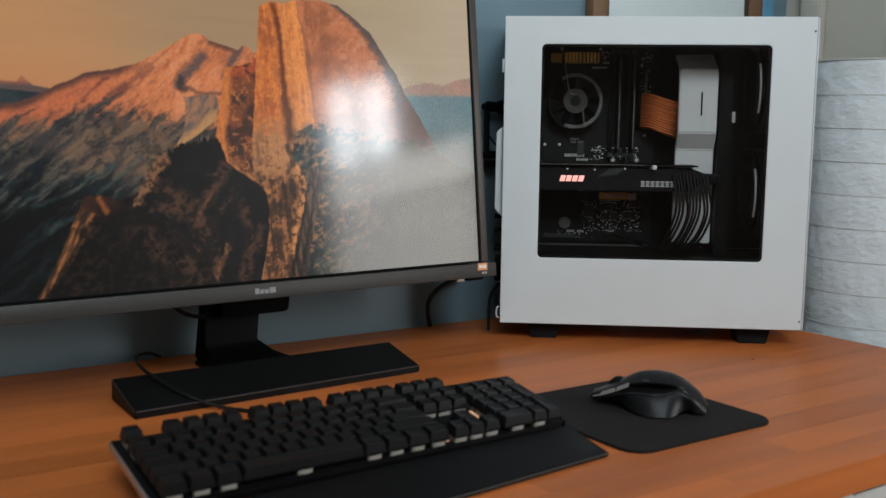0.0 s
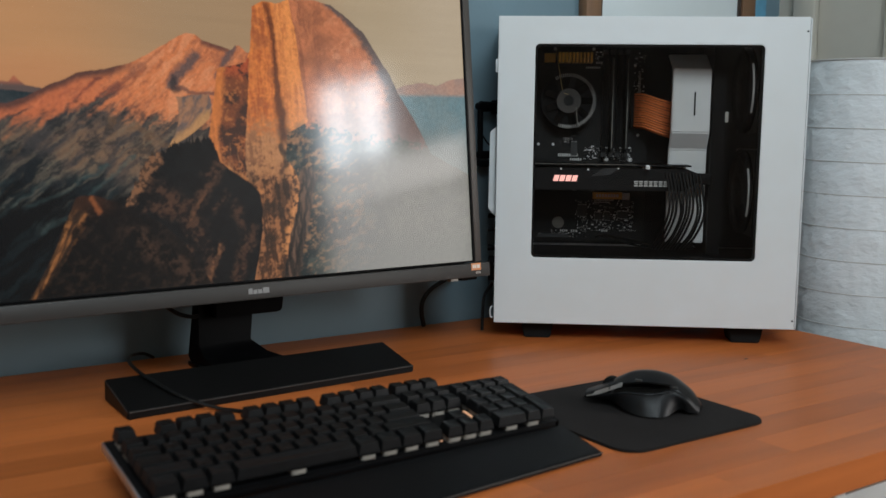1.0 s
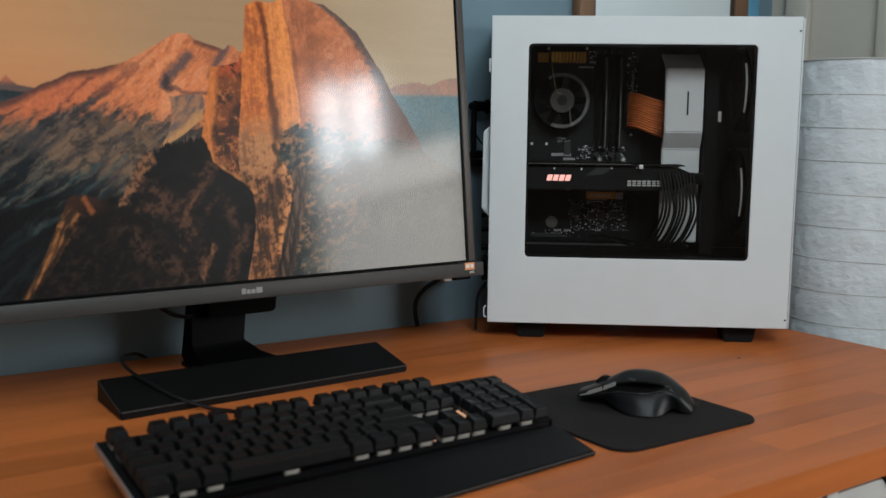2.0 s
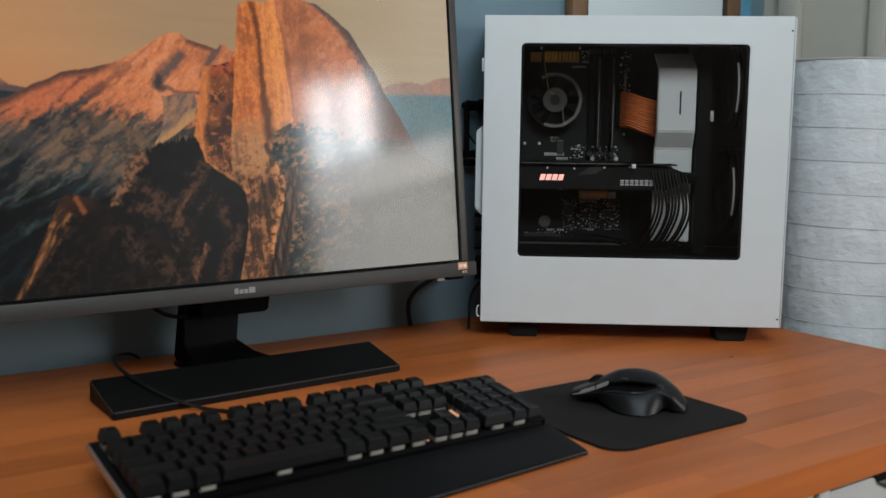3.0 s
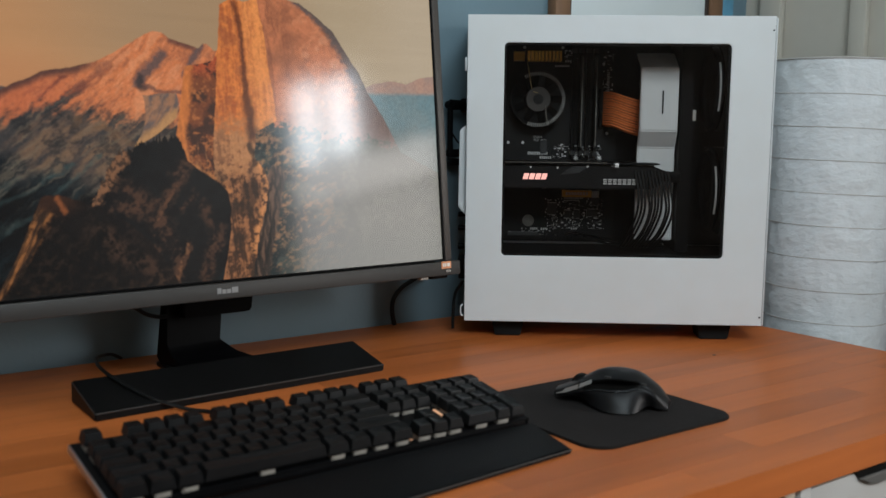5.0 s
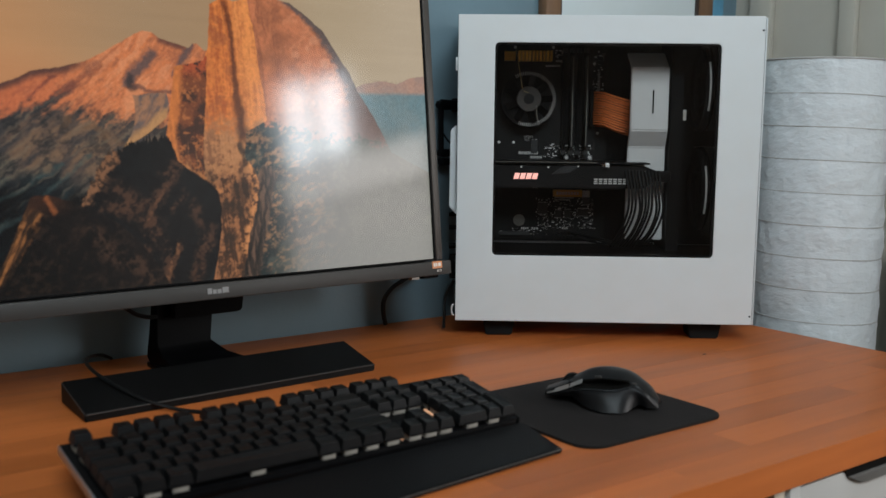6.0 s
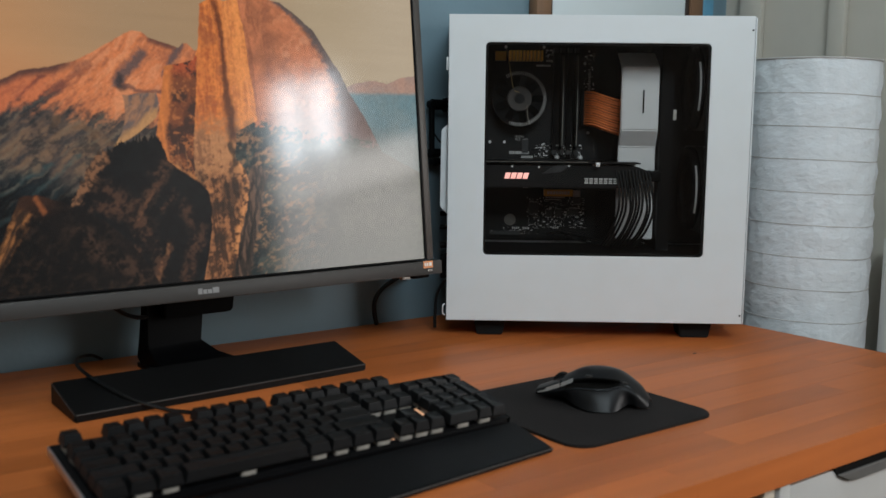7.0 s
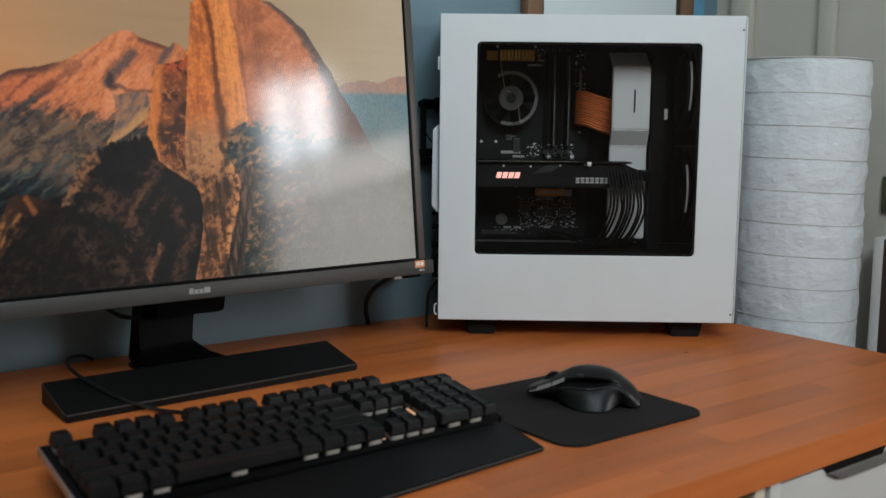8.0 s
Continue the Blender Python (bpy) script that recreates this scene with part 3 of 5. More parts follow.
    face = blend(face, blend(tone(112, 90, 76) + 0 * c, tone(62, 54, 48), soft(upright, 0.32, 0.62)), soft(gully, 15, 9) * (z < 150))
    face = blend(face, tone(36, 36, 34), soft(np.abs(gully - 5), 3, 1) * soft(142 - z, 0, 12) * 0.8)
    # the sheer face: orange, with a dark seam and a pale right half
    edge = np.interp(z, [182, 198, 227, 266, 304, 335], [50, 75, 73, 68, 64, 59]) + wob * 0.3
    bright = blend(tone(208, 136, 80) + 0 * c, tone(172, 104, 64), soft(0.6 * upright + 0.4 * speck, 0.30, 0.90))
    bright = blend(bright, tone(150, 96, 68), soft(lump, 0.58, 0.82) * 0.5)
    half = blend(tone(214, 148, 92) + 0 * c, tone(186, 122, 78), soft(0.6 * upright + 0.4 * speck, 0.35, 0.90))
    bright = blend(bright, half, soft(x - np.interp(z, [182, 245, 330], [46, 42, 38]), -3, 3) * (z > 190))
    bright = blend(bright, tone(174, 134, 100), soft(210 - z + 26 * (speck - 0.5), 0, 36) * 0.85)
    bright = blend(bright, tone(128, 92, 70), soft(0.5 * upright + 0.5 * speck, 0.45, 0.75) * soft(200 - z, 0, 30) * 0.7)
    seam, k = near_line(x + 0.7 * wob, z, [(30, 328), (34, 314), (36, 283), (38, 245), (42, 207), (43, 180)])
    bright = blend(bright, blend(tone(116, 70, 48) + 0 * c, tone(82, 58, 50), k), soft(seam + 4 * (upright - 0.4), 5 + 4 * np.abs(k - 0.35) + 4 * (k > 0.7), 1.5) * 0.85)
    rock = blend(tone(156, 112, 80) + 0 * c, tone(84, 62, 48), soft(upright * 0.6 + speck * 0.4, 0.36, 0.64))
    rock = blend(rock, tone(60, 50, 42), soft(lump, 0.50, 0.75) * 0.7)
    bright = blend(bright, rock, soft(146 - z + 14 * (speck - 0.5), -10, 22))
    right = np.interp(z, [10, 22, 66, 98, 124, 143, 156, 185, 198], [32, 34, 44, 55, 60, 56, 44, 48, 75]) + wob * 0.35
    right = np.where(z > 196, edge, right)
    rim = soft(right - x, 14, 2) * (z < 152) * soft(z, 20, 70)
    bright = blend(bright, tone(204, 148, 100), rim * soft(speck, 0.75, 0.30) * 0.85)
    bright = blend(bright, tone(46, 44, 42), soft(near_line(wx, wz, [(40, 168), (44, 158), (43, 148)])[0], 6, 2) * 0.8)
    dm = np.where((x < right)[:, None], bright, face)
    shoulder = (x < np.interp(z, [140, 169, 219, 275], [-6, -5, 1, 6]) + wob * 0.4) & (z < 268)
    brown = blend(tone(128, 82, 58) + 0 * c, tone(80, 58, 50), soft(lump, 0.30, 0.66))
    brown = blend(brown, tone(176, 118, 76), soft(speck, 0.38, 0.14) * 0.8)
    brown = blend(brown, tone(164, 122, 86), soft(195 - z, 0, 40) * soft(upright, 0.6, 0.3) * 0.7)
    brown = blend(brown, tone(168, 92, 62), soft(z, 236, 260) * soft(speck, 0.62, 0.40))
    brown = blend(brown, tone(202, 132, 78), soft(x - np.interp(z, [160, 178, 206, 258], [-40, -43, -37, -29]) - 5 * (speck - 0.4), 9, 2) * (0.6 + 0.4 * (1 - upright)))
    dm = np.where(shoulder[:, None], brown, dm)
    c = over(inn, dm)
    c = blend(c, tone(196, 140, 92), soft(near_line(x, z, [(-40, 166), (-38, 157), (-23, 145), (-4, 133), (12, 119)])[0] + wob * 0.5, 3.0, 0.4) * inn * 0.6 * soft(speck, 0.75, 0.35))
    # dark firs on the middle spur
    teeth = (fbm(x / 1.6, 0 * z, 91, 2) - 0.45) * 13 * soft(-x, 25, 50)
    top = np.interp(x, [-146, -140, -131, -121, -111, -101, -82, -63, -47, -41, -36, -23, -1, 9, 14], [96, 113, 129, 148, 161, 166, 174, 177, 183, 172, 154, 143, 129, 119, 90]) + teeth
    spur = (z < top) & (x > -146) & (x < np.interp(z, [8, 19, 50, 81, 113], [-12, -9, 3, 10, 13]) + wob * 0.4)
    ground = blend(tone(20, 26, 28) + 0 * c, tone(10, 15, 18), soft(speck, 0.4, 0.7))
    stone = blend(tone(92, 68, 54) + 0 * c, tone(36, 31, 29), soft(hang * 0.4 + speck * 0.6, 0.28, 0.70))
    for chain, w in (([(-109, 124), (-95, 112), (-76, 98), (-66, 88)], 17), ([(-38, 148), (-52, 130), (-68, 100), (-74, 84)], 11), ([(-118, 108), (-96, 104)], 8), ([(-4, 78), (-20, 40), (-26, 18)], 10), ([(-38, 66), (-46, 44), (-56, 22)], 5), ([(-74, 60), (-90, 34)], 7), ([(-30, 118), (-44, 100)], 6), ([(-22, 104), (-10, 74)], 9), ([(-64, 76), (-50, 40)], 10)):
        d, k = near_line(wx, wz, chain)
        ground = blend(ground, stone, soft(d + 6 * (lump - 0.5) + 5 * (speck - 0.5), w * 1.15, 0) * 0.9)
    ground = blend(ground, tone(142, 104, 76), soft(near_line(wx, wz, [(-40, 64), (-46, 46), (-56, 24)])[0], 3.5, 1) * soft(speck, 0.3, 0.5) * 0.7)
    ground = blend(ground, tone(134, 98, 74), soft(near_line(wx, wz, [(-50, 128), (-66, 104), (-74, 88)])[0], 3, 0.8) * soft(speck, 0.3, 0.5) * 0.6)
    lit = soft(near_line(wx, wz, [(-108, 158), (-120, 142), (-138, 114)])[0] + 5 * (speck - 0.5), 10, 4)
    ground = blend(ground, blend(tone(142, 106, 80) + 0 * c, tone(84, 66, 54), soft(speck, 0.36, 0.62)), lit * 0.9)
    c = over(spur, ground)
    # front ridge with a sunlit flank
    crown = np.interp(x, [-252, -243, -231, -216, -204, -197, -191, -177, -163, -141, -123, -106, -83, -60, -44], [4, 19, 37, 64, 91, 105, 119, 122, 118, 109, 101, 90, 70, 34, 4]) + wob * 0.5
    front = blend(tone(27, 23, 21) + 0 * c, tone(11, 12, 13), soft(lump * 0.6 + speck * 0.4, 0.25, 0.70))
    front = blend(front, tone(58, 45, 37), soft(hang * 0.4 + speck * 0.6, 0.48, 0.16) * 0.7)
    front = blend(front, tone(82, 63, 51), soft(near_line(wx, wz, [(-128, 76), (-112, 58), (-84, 40), (-72, 26)])[0] + 6 * (lump - 0.5), 17, 2) * soft(speck, 0.70, 0.25) * 0.75)
    front = blend(front, tone(64, 50, 39), soft(48 - z, 0, 40) * soft(speck, 0.65, 0.25) * 0.5)
    front = blend(front, tone(84, 56, 40), soft(z, 92, 118) * soft(-x, 140, 175) * 0.6)
    flank, k = near_line(wx, wz, [(-186, 110), (-195, 89), (-211, 64), (-232, 34), (-242, 8)])
    front = blend(front, blend(tone(150, 106, 68) + 0 * c, tone(66, 50, 38), soft(grain(x, z, 62, 3, 24, 95), 0.25, 0.75)), soft(flank + 7 * (speck - 0.5), 9 + 5 * k, 1) * soft(112 - z, 0, 14))
    front = blend(front, tone(146, 94, 60), soft(near_line(wx, wz, [(-175, 119), (-168, 106)])[0], 4.5, 1) * 0.8)
    c = over((z < crown) & (x > -256) & (x < -42), front)
    clear = ~inn & np.where(x < 60, z > ridge, z > 250)
    return np.clip(c * np.where(clear, 0.99 + 0.02 * fine, 0.86 + 0.28 * fine)[:, None], 0, 1) ** 1.27 * 1.08


def screen_mesh(step=0.00085):
    nx, nz = int(2 * SX / step), int((SZ1 - SZ0) / step)
    gx, gz = np.meshgrid(np.linspace(-SX, SX, nx + 1), np.linspace(SZ0, SZ1, nz + 1), indexing="ij")
    x, z = gx.ravel(), gz.ravel()
    me = bpy.data.meshes.new("screen")
    i = np.arange((nx + 1) * (nz + 1)).reshape(nx + 1, nz + 1)
    quads = np.stack([i[:-1, :-1], i[1:, :-1], i[1:, 1:], i[:-1, 1:]], -1).reshape(-1, 4)
    me.vertices.add(len(x))
    me.vertices.foreach_set("co", np.stack([x, np.full_like(x, 0.0050), z], 1).ravel())
    me.loops.add(quads.size)
    me.loops.foreach_set("vertex_index", quads.ravel())
    me.polygons.add(len(quads))
    me.polygons.foreach_set("loop_start", np.arange(0, quads.size, 4))
    me.update(calc_edges=True)
    at = me.color_attributes.new("picture", "FLOAT_COLOR", "POINT")
    col = np.ones((len(x), 4), np.float32)
    h = step * 1000 * 0.33
    col[:, :3] = sum(mountain_picture(x * 1000 + a, z * 1000 + b) for a, b in ((-h, -h), (h, -h), (-h, h), (h, h))) / 4
    at.data.foreach_set("color", col.ravel())
    me.validate()
    return me


def screen_material():
    m = bpy.data.materials.new("lit_matte_screen")
    m.use_nodes = True
    n, l = m.node_tree.nodes, m.node_tree.links
    p = n["Principled BSDF"]
    p.inputs["Base Color"].default_value = (0.006, 0.006, 0.0065, 1)
    p.inputs["Coat Weight"].default_value = 0.07   # matte film, a wide soft sheen
    p.inputs["Coat Roughness"].default_value = 0.34
    p.inputs["Roughness"].default_value = 0.115
    p.inputs["Specular IOR Level"].default_value = 0.48
    a = n.new("ShaderNodeAttribute")
    a.attribute_name = "picture"
    l.new(a.outputs["Color"], p.inputs["Emission Color"])
    p.inputs["Emission Strength"].default_value = 1.0
    return m


sm = screen_mesh()
sm.materials.append(screen_material())
scr = new("screen", sm)
scr.parent = monitor
scr.matrix_basis = HEAD
scr["label"] = "lit matte screen with a sunlit mountain picture"

# stand: a wedge-shaped foot bar in front, a foot plate and the neck behind it
STAND = monitor.matrix_world.inverted()


def stand(name, bm, mat, label=""):
    ob = part(name, bm, mat, monitor, label)
    ob.matrix_basis = STAND
    return ob


def wedge(x0, x1, yf, yb, hf, hb, skew, bevel):
    bm = bmesh.new()
    v = [bm.verts.new(p) for p in ((x0, yf + skew, 0), (x1, yf, 0), (x1, yb, 0), (x0, yb + skew * 0.4, 0), (x0, yf + skew, hf), (x1, yf, hf), (x1, yb, hb), (x0, yb + skew * 0.4, hb))]
    for f in ((3, 2, 1, 0), (4, 5, 6, 7), (0, 1, 5, 4), (1, 2, 6, 5), (2, 3, 7, 6), (3, 0, 4, 7)):
        bm.faces.new([v[i] for i in f])
    bmesh.ops.recalc_face_normals(bm, faces=bm.faces[:])
    if bevel:
        bmesh.ops.bevel(bm, geom=bm.edges[:], offset=bevel, segments=3, affect="EDGES")
    return bm


stand("foot_bar", wedge(-0.2975, 0.0475, -0.231, -0.158, 0.0085, 0.0235, -0.018, 0.0016), BASE, "dark grey wedge-shaped foot bar")
stand("edge_trim", tube([(-0.2960, -0.2491, 0.0078), (-0.13, -0.2405, 0.0078), (0.0465, -0.2312, 0.0078)], 0.0007, 6, 4), BASE_EDGE, "bare metal front edge")
stand("side_trim", tube([(-0.2972, -0.2480, 0.0080), (-0.2972, -0.1665, 0.0222)], 0.0005, 6, 4), BASE_EDGE)
# the neck: one bent sheet that rises from the foot
nk = bmesh.new()
rows = []
for yy, zz, xa, xb in ((-0.1600, 0.0140, -0.150, -0.066), (-0.1120, 0.0100, -0.158, -0.066), (-0.0980, 0.0160, -0.163, -0.082), (-0.0880, 0.0300, -0.1665, -0.0995), (-0.0860, 0.0700, -0.1655, -0.0955), (-0.0840, 0.1900, -0.1640, -0.0900)):
    rows.append([nk.verts.new(q) for q in ((xa, yy, zz), (xb, yy, zz), (xb, yy + 0.012, zz - (0.009 if zz < 0.02 else 0.0)), (xa - (0.006 if zz < 0.05 else 0.0), yy + 0.020, max(0.0005, zz - (0.016 if zz < 0.05 else 0.0))))])
for a, b in zip(rows, rows[1:]):
    for q in range(4):
        nk.faces.new((a[q], a[(q + 1) % 4], b[(q + 1) % 4], b[q]))
nk.faces.new(rows[0][::-1])
nk.faces.new(rows[-1])
bmesh.ops.recalc_face_normals(nk, faces=nk.faces[:])
bmesh.ops.bevel(nk, geom=nk.edges[:], offset=0.0008, segments=2, affect="EDGES")
stand("neck", nk, BLACK_SATIN, "black bent metal neck")
stand("foot_plate", box(-0.170, -0.068, -0.160, -0.060, 0.0, 0.006, 0.0015), BLACK_SATIN)
stand("hinge_block", prism([(-0.150, 0.110), (-0.058, 0.110), (-0.0635, 0.0655), (-0.0690, 0.0635), (-0.150, 0.0630)], -0.1020, -0.0865, 0.0015), BLACK_SATIN)

# ---- computer case ----
CASE = pose(0.2395, -0.1335, 0, 0, 0, -38.1)
pc = thing("computer_case", CASE, "white steel computer case with a smoked side window on the desk", "computer")
CW, CB, CT, CD = 0.407, 0.024, 0.440, 0.1685
part("side_panel", ring_panel(0.0, CW, CB, CT, 0.0495, 0.3505, 0.1160, 0.4035, 0.006, 0.0, 0.0012), CASE_WHITE, pc, "white powder-coated side panel")
part("window_pane", prism(rounded(0.0450, 0.3550, 0.1115, 0.4080, 0.008), 0.0014, 0.0040), TINT, pc, "smoked acrylic window").visible_shadow = False
part("window_border", ring_panel(0.0445, 0.3555, 0.1110, 0.4085, 0.0525, 0.3475, 0.1190, 0.4005, 0.005, 0.0042, 0.0052), BLACK_GLOSS, pc, "black border of the window")
part("top", box(0.001, CW - 0.001, 0.0015, CD - 0.0015, CT - 0.0015, CT), CASE_WHITE, pc)
part("bottom", box(0.001, CW - 0.001, 0.0015, CD - 0.0015, CB, CB + 0.0015), CASE_WHITE, pc)
part("rear", box(0.0005, 0.0020, 0.0055, CD - 0.0015, CB + 0.002, CT - 0.002), CASE_DARK, pc)
part("far_panel", box(0.0, CW, CD - 0.0012, CD, CB, CT), CASE_WHITE, pc)
part("front", box(CW + 0.0010, CW + 0.0040, 0.0040, CD, CB - 0.001, CT - 0.001, 0.002, 3), CASE_WHITE, pc, "white front panel")
part("front_seam", box(CW - 0.002, CW + 0.0013, 0.0045, CD - 0.002, CB + 0.002, CT - 0.003), CASE_DARK, pc)
for fx0, fx1 in ((0.040, 0.082), (0.325, 0.370)):
    for fy in (0.019, 0.128):
        part("foot", prism([(fx0 - 0.002, 0.0236), (fx1 + 0.002, 0.0236), (fx1 - 0.003, 0.0), (fx0 + 0.003, 0.0)], fy, fy + 0.038, 0.0015), RUBBER, pc, "black rubber foot")
for cz in (CT - 0.0185, CB + 0.012):
    part("pin", cyl(0.0012, 0.0012, 0.002, pose(CW - 0.003, 0.0, cz, 90), 10), CASE_DARK, pc)
part("slot_cover", prism([(-0.0005, 0.294), (-0.0095, 0.286), (-0.0105, 0.181), (-0.0005, 0.170)], 0.012, 0.060, 0.0012), CASE_WHITE, pc, "white cover over the card slots")
part("rear_clip", box(-0.0035, 0.0, 0.004, 0.014, 0.366, 0.384, 0.001), CASE_WHITE, pc)
for kz, kr in ((0.168, 0.0035), (0.149, 0.0035), (0.123, 0.0045), (0.100, 0.0045)):
    part("thumbscrew", cyl(kr, kr * 0.8, 0.012, pose(-0.005, 0.045, kz, 0, 90), 14), BLACK, pc, "black thumbscrew")
part("plug", box(-0.010, 0.0, 0.040, 0.058, 0.076, 0.110, 0.002), BLACK, pc, "black power plug")
part("latch", tube([(-0.002, 0.004, 0.046), (-0.0048, 0.004, 0.043), (-0.0048, 0.004, 0.033), (-0.002, 0.004, 0.030)], 0.0011), CASE_WHITE, pc)

# inside: tray, shroud, board
tray = part("tray", box(0.003, 0.318, 0.1608, 0.1622, 0.118, CT - 0.003), CASE_DARK, pc)
part("shroud", box(0.003, CW - 0.003, 0.008, 0.165, 0.026, 0.1145), CASE_DARK, pc, "black power supply shroud")
part("drive_wall", box(0.300, 0.3180, 0.075, 0.167, 0.1155, CT - 0.003), CASE_DARK, pc)
part("front_liner", box(0.3190, CW - 0.004, 0.1630, 0.1660, 0.1155, CT - 0.003), CASE_DARK, pc)
part("tag", box(0.3205, 0.3275, 0.098, 0.100, 0.303, 0.318, 0.0005), PALE_PRINT, pc, "small pale clip")
board = part("motherboard", box(0.020, 0.222, 0.158, 0.160, 0.122, 0.412), PCB, pc, "black motherboard crowded with parts")
Y = 0.158


def chip(name, x0, x1, z0, z1, d, mat, parent=None, label=""):
    return part(name, box(x0, x1, Y - d, Y - 0.0002, z0, z1), mat, parent or board, label, False)


rng = random.Random(5)
for i in range(10):
    a = 0.086 + i * 0.0052
    chip("heat_fin", a, a + 0.0029 + 0.0007 * (i < 3), 0.388, 0.4025, 0.030, ORANGE, None, "orange heat sink fin")
chip("heat_block", 0.066, 0.082, 0.389, 0.402, 0.016, ORANGE, None, "orange heat sink block")
# memory sticks in their slots
for a in (0.1535, 0.1640, 0.1745, 0.1850):
    chip("memory_slot", a, a + 0.0058, 0.250, 0.405, 0.010, BLACK)
    for za in (0.2505, 0.4015):
        chip("slot_latch", a - 0.0004, a + 0.0062, za, za + 0.006, 0.014, CHIP)
for a in (0.1650, 0.1860):
    st = chip("memory_stick", a, a + 0.0032, 0.262, 0.396, 0.036, GREY_PLASTIC, None, "grey memory stick")
    part("edge", box(a + 0.0002, a + 0.0016, Y - 0.0364, Y - 0.0361, 0.264, 0.394), STICK_EDGE, st, "pale bare edge", False)
# cooler
cooler = part("cpu_cooler", cyl(0.040, 0.040, 0.030, pose(0.102, Y - 0.016, 0.332, 90), 48), BLACK, pc, "round black processor cooler")
rg = bmesh.new()
for i in range(84):
    a = 2 * math.pi * i / 84
    if 2.0 < a < 4.15:
        continue
    m = pose(0.102, Y - 0.0312, 0.332) @ Matrix.Rotation(a, 4, "Y") @ Matrix.Translation((0.0375, 0, 0))
    bmesh.ops.create_cube(rg, size=1.0, matrix=m @ Matrix.Diagonal((0.0052, 0.0006, 0.0009, 1)))
part("fin_ring", rg, BADGE_GREY, cooler, "ring of bright metal fins", False)
part("hub", cyl(0.0185, 0.0175, 0.010, pose(0.102, Y - 0.034, 0.332, 90), 40), HUB_BROWN, cooler, "dark grey fan hub")
part("hub_label", cyl(0.0075, 0.0075, 0.0006, pose(0.102, Y - 0.0393, 0.332, 90), 24), GREY_PLASTIC, cooler)
for i in range(9):
    m = pose(0.102, Y - 0.034, 0.332) @ Matrix.Rotation(2 * math.pi * i / 9, 4, "Y") @ Matrix.Translation((0.0265, 0, 0)) @ pose(0, 0, 0, 38)
    bl = bmesh.new()
    bmesh.ops.create_cube(bl, size=1.0, matrix=m @ Matrix.Diagonal((0.017, 0.0012, 0.013, 1)))
    part("blade", bl, CASE_DARK, cooler, "", False)
part("fan_wire", tube([(0.083, Y - 0.01, 0.405), (0.088, Y - 0.034, 0.372), (0.093, Y - 0.038, 0.346), (0.101, Y - 0.040, 0.341)], 0.0006), FAN_WIRE, cooler, "thin dull yellow fan wire")
part("fan_strut", tube([(0.113, Y - 0.040, 0.322), (0.1145, Y - 0.036, 0.306), (0.118, Y - 0.032, 0.294)], 0.0007), STICK_EDGE, cooler)
# small components, scattered in the places where the board is crowded
ZONES = ((0.118, 0.206, 0.139, 0.186, 120), (0.128, 0.202, 0.246, 0.268, 56), (0.198, 0.216, 0.300, 0.405, 44), (0.140, 0.158, 0.385, 0.408, 12), (0.060, 0.140, 0.128, 0.140, 16))
GRID = 0.0019
for x0, x1, z0, z1, k in ZONES:
    for i in range(k):
        a, b = x0 + GRID * rng.randrange(int((x1 - x0) / GRID)), z0 + GRID * rng.randrange(int((z1 - z0) / GRID))
        w, hh = rng.choice(((0.0016, 0.0008), (0.0008, 0.0016), (0.0024, 0.0011), (0.0011, 0.0024), (0.0018, 0.0018), (0.0036, 0.0016)))
        chip("component", a, a + w, b, b + hh, rng.uniform(0.0010, 0.003), rng.choice((SOLDER, SOLDER, STICK_EDGE, CHIP, SILK, SILK)))
    fine_print = bmesh.new()
    for i in range(k):
        a, b = x0 + GRID * rng.randrange(int((x1 - x0) / GRID)), z0 + GRID * rng.randrange(int((z1 - z0) / GRID))
        w, hh = rng.choice(((0.0042, 0.0003), (0.0003, 0.0036), (0.0014, 0.0006), (0.0022, 0.0003), (0.0060, 0.0003)))
        add_box(fine_print, a, a + w, Y - 0.0004, Y - 0.00005, b - 0.0004, b - 0.0004 + hh)
    part("fine_print", fine_print, SILK, board, "", False)
for x0, x1, z0, z1 in ((0.1215, 0.1355, 0.160, 0.177), (0.147, 0.157, 0.155, 0.166), (0.161, 0.171, 0.155, 0.167), (0.181, 0.197, 0.158, 0.168), (0.188, 0.199, 0.175, 0.186), (0.109, 0.118, 0.252, 0.272), (0.182, 0.194, 0.245, 0.254)):
    c = chip("chip", x0, x1, z0, z1, 0.003, CHIP, None, "grey chip")
    lg = bmesh.new()
    k = max(4, int((x1 - x0) / 0.0013))
    for i in range(k):
        a = x0 + (x1 - x0) * (i + 0.3) / k
        add_box(lg, a, a + 0.0005, Y - 0.0012, Y - 0.0004, z0 - 0.0012, z1 + 0.0012)
    part("pins", lg, SOLDER, c, "bright pins", False)
part("battery", cyl(0.0088, 0.0088, 0.003, pose(0.0925, Y - 0.002, 0.150, 90), 32), STICK_EDGE, board, "round button cell")
for cx, cz in ((0.1615, 0.2465), (0.1965, 0.2465)):
    part("capacitor", cyl(0.0042, 0.0042, 0.009, pose(cx, Y - 0.005, cz, 90), 20), CHIP, board)
    cr = bmesh.new()
    for q in range(4):
        bmesh.ops.create_cube(cr, size=1.0, matrix=pose(cx, Y - 0.0097, cz) @ Matrix.Rotation(q * math.pi / 4, 4, "Y") @ Matrix.Diagonal((0.0072, 0.0004, 0.0008, 1)))
    part("cap_mark", cr, SILK, board, "", False)
